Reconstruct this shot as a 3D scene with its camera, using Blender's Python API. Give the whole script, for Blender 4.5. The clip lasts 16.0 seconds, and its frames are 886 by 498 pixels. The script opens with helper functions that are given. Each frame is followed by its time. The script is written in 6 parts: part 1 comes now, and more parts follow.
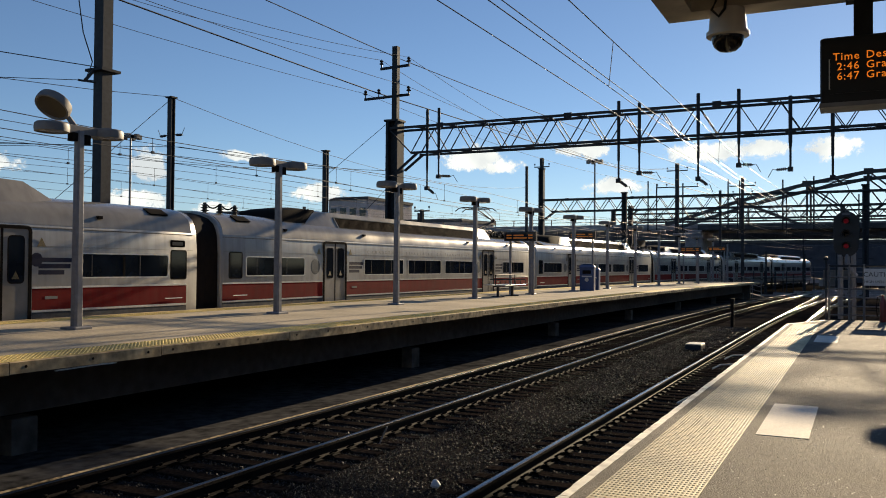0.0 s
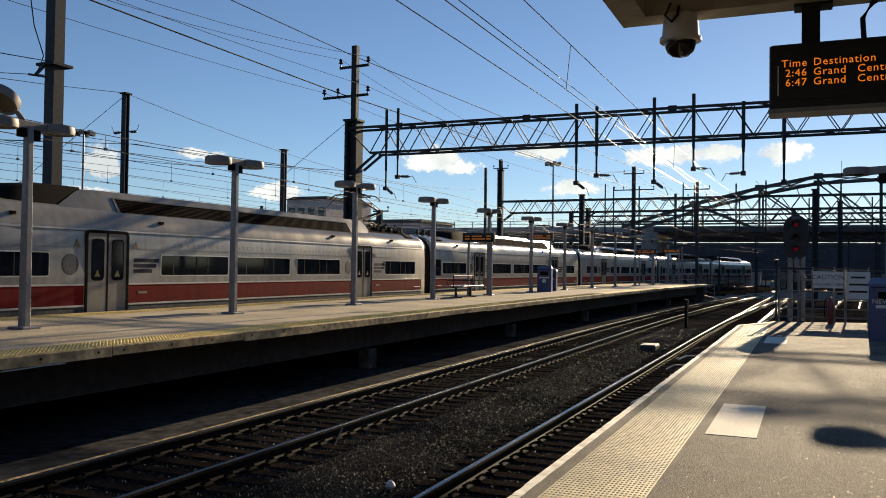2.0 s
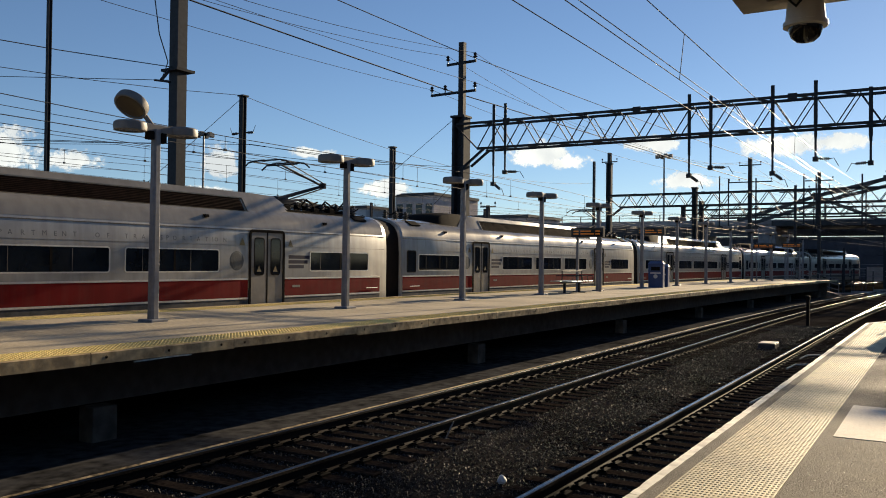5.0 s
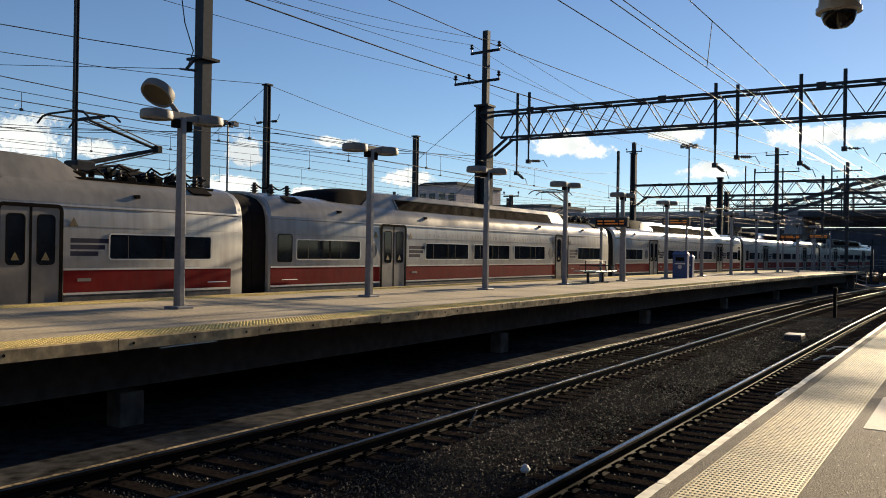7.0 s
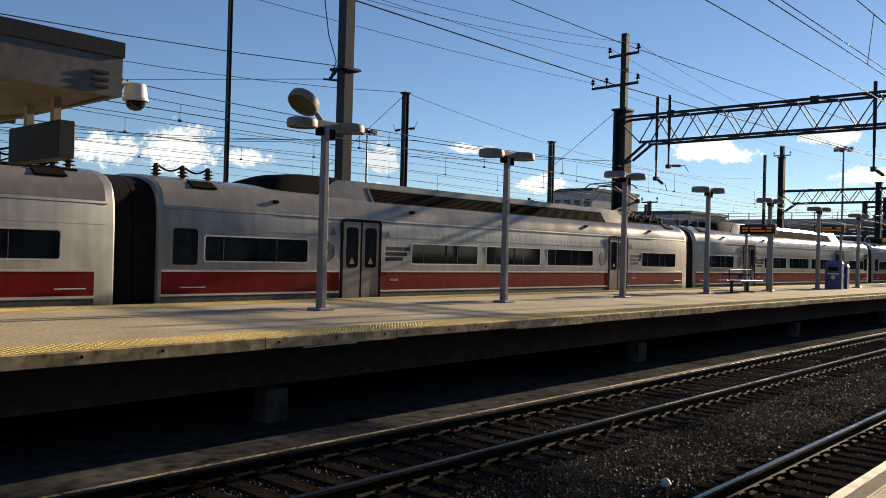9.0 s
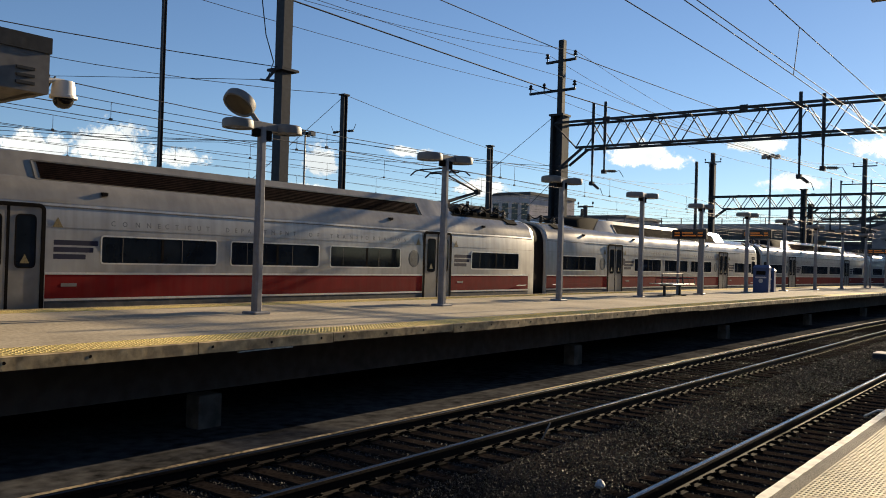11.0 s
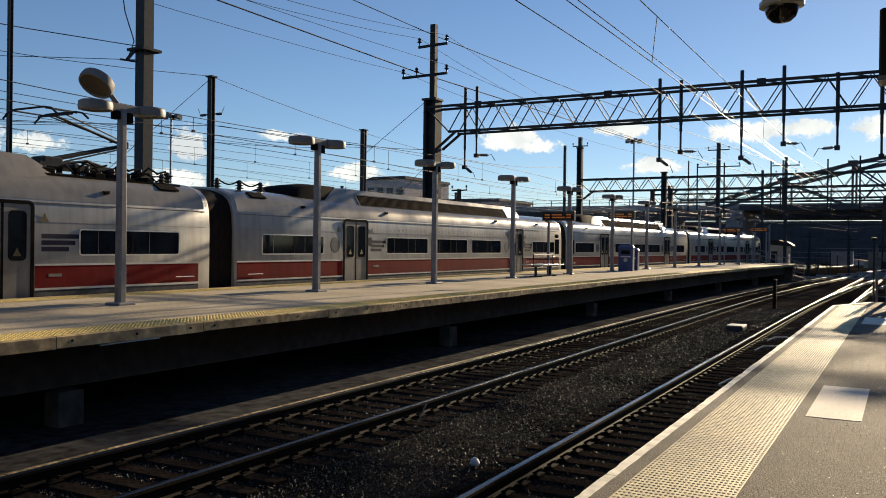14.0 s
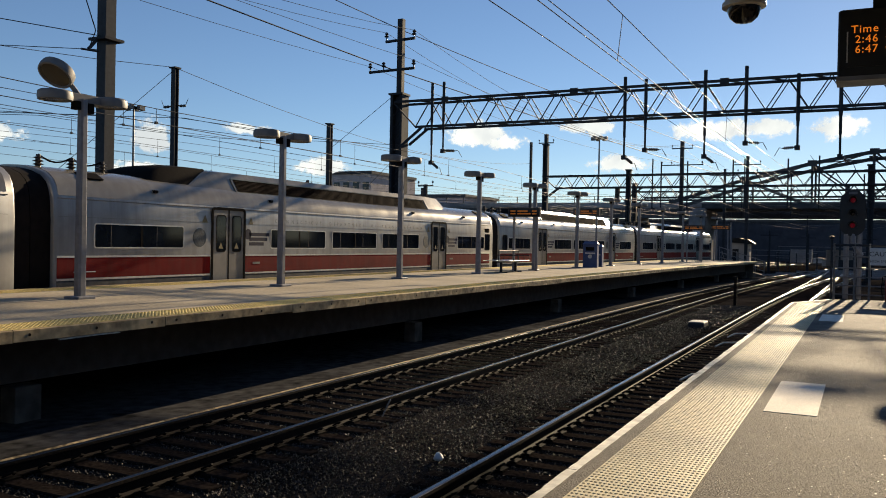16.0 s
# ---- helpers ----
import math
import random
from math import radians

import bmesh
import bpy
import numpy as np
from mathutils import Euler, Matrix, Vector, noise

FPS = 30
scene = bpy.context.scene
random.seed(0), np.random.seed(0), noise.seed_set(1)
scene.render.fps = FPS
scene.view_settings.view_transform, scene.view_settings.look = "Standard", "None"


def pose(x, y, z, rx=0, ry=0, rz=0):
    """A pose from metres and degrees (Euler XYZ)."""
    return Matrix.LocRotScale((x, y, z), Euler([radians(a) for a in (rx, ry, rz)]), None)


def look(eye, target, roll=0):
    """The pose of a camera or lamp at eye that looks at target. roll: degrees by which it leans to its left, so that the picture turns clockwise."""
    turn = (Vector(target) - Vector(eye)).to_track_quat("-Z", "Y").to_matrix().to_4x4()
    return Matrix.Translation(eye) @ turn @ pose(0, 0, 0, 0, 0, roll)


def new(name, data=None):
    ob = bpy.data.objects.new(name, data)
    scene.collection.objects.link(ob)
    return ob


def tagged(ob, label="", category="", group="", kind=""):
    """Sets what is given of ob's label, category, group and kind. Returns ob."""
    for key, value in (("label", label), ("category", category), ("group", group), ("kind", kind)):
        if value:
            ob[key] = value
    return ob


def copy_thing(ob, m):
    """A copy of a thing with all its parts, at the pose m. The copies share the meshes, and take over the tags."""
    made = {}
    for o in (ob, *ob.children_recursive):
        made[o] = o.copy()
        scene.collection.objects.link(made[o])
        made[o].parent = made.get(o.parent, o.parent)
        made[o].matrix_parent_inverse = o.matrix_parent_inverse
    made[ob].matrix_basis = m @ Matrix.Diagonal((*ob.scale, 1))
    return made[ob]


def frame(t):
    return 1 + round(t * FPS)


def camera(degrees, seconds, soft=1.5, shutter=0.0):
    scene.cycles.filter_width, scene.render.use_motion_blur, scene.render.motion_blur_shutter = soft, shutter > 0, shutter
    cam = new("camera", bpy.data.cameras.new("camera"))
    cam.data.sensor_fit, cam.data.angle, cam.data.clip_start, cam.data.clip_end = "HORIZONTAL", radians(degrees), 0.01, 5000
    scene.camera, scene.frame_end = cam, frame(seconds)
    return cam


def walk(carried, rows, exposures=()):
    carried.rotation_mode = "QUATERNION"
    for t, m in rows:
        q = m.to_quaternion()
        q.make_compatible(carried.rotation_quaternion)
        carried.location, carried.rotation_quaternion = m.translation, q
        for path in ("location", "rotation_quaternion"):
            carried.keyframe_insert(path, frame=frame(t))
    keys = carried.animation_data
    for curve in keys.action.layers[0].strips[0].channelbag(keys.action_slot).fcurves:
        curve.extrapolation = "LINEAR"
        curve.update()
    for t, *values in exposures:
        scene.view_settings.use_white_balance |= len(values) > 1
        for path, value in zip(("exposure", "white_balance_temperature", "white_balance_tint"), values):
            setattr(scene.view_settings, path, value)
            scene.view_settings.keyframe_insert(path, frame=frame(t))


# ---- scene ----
EXPOSURE = 0.65
cam = camera(55.6, 16.0, soft=0.95)
PATH = [
    (0.0, 0.000, -0.000, 1.165, 91.170, -0.420, 26.340), (0.5, 0.010, 0.005, 1.167, 91.401, -0.527, 25.776),
    (1.0, 0.020, 0.011, 1.166, 91.162, -0.561, 24.735), (1.5, 0.022, 0.003, 1.163, 91.147, -0.688, 23.821),
    (2.0, 0.024, 0.015, 1.165, 91.241, -0.734, 23.541), (2.5, 0.025, 0.004, 1.162, 91.369, -0.564, 24.175),
    (3.0, 0.023, -0.006, 1.161, 91.387, -0.363, 25.541), (3.5, 0.026, -0.005, 1.162, 91.310, -0.181, 26.768),
    (4.0, 0.020, -0.009, 1.163, 91.090, -0.237, 28.006), (4.5, 0.010, -0.000, 1.167, 90.994, -0.529, 29.410),
    (4.7, 0.003, -0.007, 1.166, 91.000, -0.574, 30.063), (6.8, -0.033, -0.032, 1.160, 90.091, -0.863, 32.399),
    (7.0, -0.033, -0.018, 1.152, 90.107, -0.928, 32.343), (7.5, -0.049, -0.028, 1.151, 90.313, -1.014, 34.279),
    (8.0, -0.088, -0.019, 1.151, 90.386, -1.415, 39.719), (8.2, -0.090, -0.022, 1.137, 90.347, -1.512, 41.588),
    (10.3, -0.104, 0.019, 1.135, 90.485, -1.592, 39.008), (10.5, -0.111, 0.021, 1.139, 90.549, -1.665, 38.211),
    (11.0, -0.095, 0.011, 1.145, 90.660, -1.707, 37.253), (11.5, -0.102, 0.023, 1.131, 90.821, -1.483, 37.300),
    (12.0, -0.101, 0.025, 1.142, 90.874, -1.310, 36.817), (12.5, -0.073, -0.004, 1.154, 90.988, -0.986, 34.503),
    (13.0, -0.067, 0.015, 1.143, 90.712, -0.672, 31.553), (13.5, -0.070, 0.027, 1.139, 90.196, -0.623, 29.660),
    (14.0, -0.069, 0.038, 1.140, 89.773, -0.694, 28.824), (14.5, -0.063, 0.053, 1.141, 89.566, -0.821, 27.451),
    (15.0, -0.055, 0.044, 1.138, 89.602, -0.800, 26.356), (15.5, -0.057, 0.048, 1.136, 89.510, -0.933, 26.092),
    (16.0, -0.062, 0.044, 1.138, 89.501, -1.126, 26.510),
]
walk(cam, [(t, pose(*row)) for t, *row in PATH], exposures=[(0.0, EXPOSURE, 7120, 14), (4.7, EXPOSURE, 7120, 14), (7.0, EXPOSURE + 0.12, 7120, 14), (11.8, EXPOSURE + 0.2, 7120, 14), (12.6, EXPOSURE + 0.2, 7120, 14), (13.4, EXPOSURE + 0.06, 7120, 14), (16.0, EXPOSURE, 7120, 14)])

# ---- light ----
SUN_AZ, SUN_EL = 3.0, 15.5
world = bpy.data.worlds.new("sky")
scene.world = world
world.use_nodes = True
wn, wl = world.node_tree.nodes, world.node_tree.links
sky = wn.new("ShaderNodeTexSky")
sky.sky_type = "NISHITA"
sky.sun_disc = False
sky.sun_elevation, sky.sun_rotation = radians(SUN_EL), radians(SUN_AZ)
sky.altitude, sky.air_density, sky.dust_density, sky.ozone_density = 1300, 1.0, 0.12, 4.4
wl.new(sky.outputs[0], wn["Background"].inputs[0])
wn["Background"].inputs[1].default_value = 0.072
sun = new("sun", bpy.data.lights.new("sun", "SUN"))
sun.data.energy, sun.data.angle, sun.data.color = 5.0, radians(0.5), (1.0, 0.85, 0.60)
sun.matrix_world = look((0, 0, 30), (-math.sin(radians(SUN_AZ)), -math.cos(radians(SUN_AZ)), 30 - math.tan(radians(SUN_EL))))

# ---- plan ----
RAIL_Z, BALLAST_Z, GAUGE = -1.175, -1.38, 1.47
TRACK_NEAR, TRACK_MID, TRACK_TRAIN = -2.9, -7.05, -17.3
FAR_FRONT, FAR_BACK, FAR_END = -9.25, -15.45, 75.0
NEAR_EDGE, NEAR_END = -1.38, 20.8


def bend(y):
    """How far the line has swung to the right at y."""
    return max(0.0, y - 30.0) ** 2 / 1380.0


def heading(y):
    return -math.degrees(math.atan(max(0.0, y - 30.0) / 690.0))


# ---- materials ----
def material(name, base, rough=0.6, metal=0.0, vary=0.25, grain=12.0, stain=0.8, bump=0.15, spec=0.5, dark=None, emit=None, island=False):
    """A surface whose colour varies at two scales, with fine relief."""
    m = bpy.data.materials.new(name)
    m.use_nodes = True
    n, l = m.node_tree.nodes, m.node_tree.links
    p = n["Principled BSDF"]
    p.inputs["Roughness"].default_value, p.inputs["Metallic"].default_value = rough, metal
    p.inputs["Specular IOR Level"].default_value = spec
    co = n.new("ShaderNodeTexCoord")
    fine, wide = n.new("ShaderNodeTexNoise"), n.new("ShaderNodeTexNoise")
    for tex, scale, detail in ((fine, grain, 6), (wide, stain, 4)):
        tex.inputs["Scale"].default_value, tex.inputs["Detail"].default_value = scale, detail
        l.new(co.outputs["Object"], tex.inputs["Vector"])
    mixed = n.new("ShaderNodeMath")
    mixed.operation = "MULTIPLY_ADD"
    mixed.inputs[1].default_value = 0.5
    half = n.new("ShaderNodeMath")
    half.operation = "MULTIPLY"
    half.inputs[1].default_value = 0.5
    l.new(fine.outputs["Fac"], mixed.inputs[0])
    l.new(wide.outputs["Fac"], half.inputs[0])
    l.new(half.outputs[0], mixed.inputs[2])
    ramp = n.new("ShaderNodeValToRGB")
    dark = dark or tuple(c * (1 - 1.6 * vary) for c in base)
    ramp.color_ramp.elements[0].position, ramp.color_ramp.elements[1].position = 0.36, 0.62
    ramp.color_ramp.elements[0].color = (*[max(c, 0.002) for c in dark], 1)
    ramp.color_ramp.elements[1].color = (*[min(c * (1 + vary * 0.5), 0.95) for c in base], 1)
    l.new(mixed.outputs[0], ramp.inputs[0])
    out = ramp.outputs[0]
    if island:
        geo, hsv = n.new("ShaderNodeNewGeometry"), n.new("ShaderNodeHueSaturation")
        span = n.new("ShaderNodeMapRange")
        span.inputs["To Min"].default_value, span.inputs["To Max"].default_value = 0.45, 1.9
        l.new(geo.outputs["Random Per Island"], span.inputs["Value"])
        l.new(span.outputs[0], hsv.inputs["Value"])
        l.new(out, hsv.inputs["Color"])
        out = hsv.outputs[0]
    l.new(out, p.inputs["Base Color"])
    if rough > 0.12:
        rr = n.new("ShaderNodeMapRange")
        rr.inputs["To Min"].default_value, rr.inputs["To Max"].default_value = max(rough - 0.12, 0.02), min(rough + 0.12, 1)
        l.new(wide.outputs["Fac"], rr.inputs["Value"])
        l.new(rr.outputs[0], p.inputs["Roughness"])
    if bump:
        b = n.new("ShaderNodeBump")
        b.inputs["Strength"].default_value, b.inputs["Distance"].default_value = bump, 0.01
        l.new(fine.outputs["Fac"], b.inputs["Height"])
        l.new(b.outputs[0], p.inputs["Normal"])
    if emit:
        p.inputs["Emission Color"].default_value, p.inputs["Emission Strength"].default_value = (*emit[:3], 1), emit[3]
    return m


M_BALLAST = material("ballast", (0.030, 0.0265, 0.0245), 0.95, grain=30, stain=0.5, vary=0.5, bump=1.0, spec=0.0)
M_STONE = material("ballast_stone", (0.036, 0.033, 0.032), 0.55, grain=25, vary=0.5, bump=0.3, island=True, spec=0.12)
M_TIE = material("sleeper_timber", (0.024, 0.019, 0.0165), 0.95, grain=18, vary=0.55, bump=0.9, spec=0.0)
M_RUST = material("rail_rust", (0.014, 0.009, 0.007), 0.8, grain=30, vary=0.35, bump=0.4, spec=0.1)
M_RAILHEAD = material("rail_head_steel", (0.085, 0.08, 0.077), 0.22, 1.0, grain=4, vary=0.15, bump=0.02)
M_CLIP = material("clip_steel", (0.010, 0.008, 0.0065), 0.85, 0.0, vary=0.3, spec=0.05)
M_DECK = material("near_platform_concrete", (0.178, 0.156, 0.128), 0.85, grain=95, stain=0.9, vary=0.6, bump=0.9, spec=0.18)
M_FARDECK = material("far_platform_concrete", (0.48, 0.405, 0.295), 0.8, grain=14, stain=0.6, vary=0.24, bump=0.4, spec=0.1)
M_EDGE = material("edge_concrete_pale", (0.86, 0.79, 0.67), 0.7, grain=9, stain=1.5, vary=0.35, bump=0.4)
M_FAREDGE = material("edge_board_stained", (0.56, 0.42, 0.235), 0.75, grain=7, stain=1.1, vary=0.48, bump=0.5, spec=0.15)
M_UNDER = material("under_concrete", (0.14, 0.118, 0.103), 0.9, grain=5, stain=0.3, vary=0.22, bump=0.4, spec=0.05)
M_TACT = material("tactile_cream", (0.70, 0.60, 0.37), 0.6, grain=20, stain=0.9, vary=0.25, bump=0.3, spec=0.2)
M_TACTY = material("tactile_yellow", (0.86, 0.65, 0.24), 0.6, grain=14, stain=0.7, vary=0.25, bump=0.3, spec=0.15)
M_PATCH = material("patch_cream", (0.84, 0.77, 0.66), 0.8, grain=40, stain=3, vary=0.14, bump=0.3, spec=0.15)
M_KERB = material("kerb_tan", (0.52, 0.39, 0.23), 0.85, grain=14, stain=0.9, vary=0.58, bump=0.9, spec=0.1)
M_STEEL = material("structural_steel_dark", (0.026, 0.029, 0.034), 0.65, 0.0, grain=8, stain=0.7, vary=0.3, bump=0.2, spec=0.25)
M_POLE = material("pole_weathered_steel", (0.03, 0.032, 0.037), 0.6, 0.0, grain=8, stain=0.5, vary=0.3, bump=0.2, spec=0.3)
M_GALV = material("galvanised_post", (0.20, 0.20, 0.21), 0.5, 0.1, grain=10, stain=1, vary=0.18, bump=0.1)
M_RAILING = material("railing_weathered_paint", (0.15, 0.148, 0.145), 0.55, 0.0, grain=14, stain=2.0, vary=0.35, bump=0.1)
M_LAMPHEAD = material("lamp_housing", (0.17, 0.16, 0.15), 0.55, 0.0, grain=10, vary=0.15, bump=0.05)
M_LENS = material("lamp_lens", (0.07, 0.055, 0.035), 0.25, vary=0.1, bump=0)
M_WIRE = material("wire_dark", (0.03, 0.03, 0.032), 0.65, 0.1, vary=0.1, bump=0)
M_COPPER = material("wire_bright", (0.05, 0.047, 0.044), 0.4, 1.0, vary=0.1, bump=0)
M_INSUL = material("insulator_porcelain", (0.03, 0.022, 0.018), 0.4, vary=0.2, bump=0)
M_WHITE = material("car_side_paint", (0.345, 0.34, 0.33), 0.34, 0.38, grain=3, stain=0.5, vary=0.12, bump=0.03, spec=0.7)
M_ROOF = material("car_roof_paint", (0.29, 0.262, 0.215), 0.2, 0.3, grain=4, stain=0.6, vary=0.1, bump=0.05)
M_RED = material("car_red_band", (0.19, 0.010, 0.010), 0.5, grain=3, stain=0.7, vary=0.15, bump=0.02, spec=0.06)


def streaked(m, strength=0.3, across=5.0, down=0.35):
    """Rain streaks and soot running down a painted side."""
    n, l = m.node_tree.nodes, m.node_tree.links
    p = n["Principled BSDF"]
    src = p.inputs["Base Color"].links[0].from_socket
    co, mp, no, rg, mx = n.new("ShaderNodeTexCoord"), n.new("ShaderNodeMapping"), n.new("ShaderNodeTexNoise"), n.new("ShaderNodeMapRange"), n.new("ShaderNodeMixRGB")
    mp.inputs["Scale"].default_value = (across, across, down)
    no.inputs["Scale"].default_value, no.inputs["Detail"].default_value = 1.0, 5
    rg.inputs["From Min"].default_value, rg.inputs["From Max"].default_value = 0.4, 0.72
    rg.inputs["To Min"].default_value, rg.inputs["To Max"].default_value = 0.0, strength
    mx.inputs[2].default_value = (0.10, 0.085, 0.07, 1)
    l.new(co.outputs["Object"], mp.inputs["Vector"])
    l.new(mp.outputs[0], no.inputs["Vector"])
    l.new(no.outputs["Fac"], rg.inputs["Value"])
    l.new(rg.outputs[0], mx.inputs[0])
    l.new(src, mx.inputs[1])
    l.new(mx.outputs[0], p.inputs["Base Color"])
    return m


streaked(M_WHITE, 0.36)
streaked(M_ROOF, 0.25)
streaked(M_RED, 0.12)
streaked(M_FAREDGE, 0.55, 3.0, 6.0)
M_TRIM = material("car_bright_trim", (0.68, 0.66, 0.62), 0.35, 0.5, vary=0.1, bump=0)
M_SKIRT = material("car_skirt", (0.10, 0.09, 0.08), 0.7, grain=6, vary=0.4, bump=0.1)
M_DOOR = material("car_door_steel", (0.24, 0.225, 0.205), 0.4, 0.3, grain=4, stain=0.8, vary=0.15, bump=0.03)
M_RUBBER = material("black_rubber", (0.013, 0.011, 0.010), 0.75, vary=0.2, bump=0.2, spec=0.02)
M_GRILLE = material("grille_brown", (0.024, 0.013, 0.010), 0.75, grain=6, stain=1.0, vary=0.4, bump=0.1, spec=0.02)
M_GANG = material("gangway_brown", (0.013, 0.009, 0.0075), 0.75, grain=6, stain=1.2, vary=0.3, bump=0.1, spec=0.08)
M_GLASS = material("tinted_glass", (0.010, 0.014, 0.020), 0.06, vary=0.4, stain=1.4, grain=2, bump=0, spec=0.36)
M_INK = material("navy_lettering", (0.018, 0.02, 0.045), 0.6, vary=0.1, bump=0, spec=0.15)
M_PILLAR = material("pillar_concrete", (0.14, 0.12, 0.10), 0.9, grain=5, stain=1.0, vary=0.35, bump=0.3, spec=0.1)
M_GREYINK = material("grey_lettering", (0.09, 0.09, 0.1), 0.5, vary=0.1, bump=0)
M_LEDGE = material("ledge_concrete_dark", (0.068, 0.067, 0.067), 1.0, grain=5, stain=0.5, vary=0.5, bump=0.8, spec=0.0)
M_LEDFAR = material("led_amber_dim", (0.3, 0.12, 0.01), 0.5, vary=0.05, bump=0, emit=(1.0, 0.25, 0.02, 0.07))
M_STICKER = material("sticker_faded_yellow", (0.20, 0.15, 0.06), 0.5, grain=30, vary=0.4, bump=0)
M_SEAL = material("seal_slate", (0.055, 0.07, 0.085), 0.5, grain=25, vary=0.5, bump=0)
M_BLUE = material("bin_blue", (0.015, 0.045, 0.15), 0.4, grain=8, vary=0.15, bump=0.05)
M_BLACK = material("display_black", (0.008, 0.008, 0.008), 0.6, vary=0.1, bump=0.02)
M_LED = material("led_amber", (0.3, 0.12, 0.01), 0.5, vary=0.05, bump=0, emit=(1.0, 0.25, 0.02, 0.42))
M_REDLAMP = material("signal_red_lamp", (0.16, 0.006, 0.01), 0.3, vary=0.05, bump=0, emit=(1.0, 0.02, 0.08, 0.022))
M_SIGN = material("sign_white", (0.55, 0.55, 0.53), 0.5, vary=0.1, bump=0.02)
M_FLECK = material("pale_fleck", (0.82, 0.78, 0.7), 0.55, vary=0.2, bump=0)
M_CANOPY = material("canopy_painted_steel", (0.42, 0.38, 0.32), 0.6, grain=6, stain=0.8, vary=0.2, bump=0.1)
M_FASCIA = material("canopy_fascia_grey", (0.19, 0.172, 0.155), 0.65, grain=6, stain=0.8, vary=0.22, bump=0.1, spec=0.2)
M_CCTV = material("cctv_white", (0.62, 0.58, 0.52), 0.4, vary=0.06, bump=0)
M_DOME = material("cctv_dome", (0.015, 0.013, 0.012), 0.08, vary=0.05, bump=0)
M_BRIDGE = material("bridge_steel", (0.08, 0.079, 0.08), 0.7, grain=1, stain=0.1, vary=0.3, spec=0.2)
M_CONCRETE = material("bridge_concrete", (0.32, 0.30, 0.295), 0.85, grain=1, stain=0.08, vary=0.25, spec=0.2)
M_BUILD = material("building_grey", (0.48, 0.47, 0.48), 0.8, grain=0.8, stain=0.05, vary=0.2)
M_BUILDRED = material("building_roof_rose", (0.5, 0.41, 0.39), 0.8, grain=0.8, stain=0.05, vary=0.2)
M_BUILDBLUE = material("building_blue", (0.062, 0.066, 0.08), 0.9, grain=0.8, stain=0.05, vary=0.2, spec=0.1)
M_GROUND = material("yard_ground", (0.02, 0.0175, 0.016), 0.9, grain=3, stain=0.05, vary=0.45, bump=0.6, spec=0.0)
M_CHROME = material("bench_steel", (0.5, 0.5, 0.5), 0.3, 1.0, vary=0.1, bump=0)
M_EXT = material("extinguisher_red", (0.16, 0.02, 0.02), 0.4, vary=0.15, bump=0)


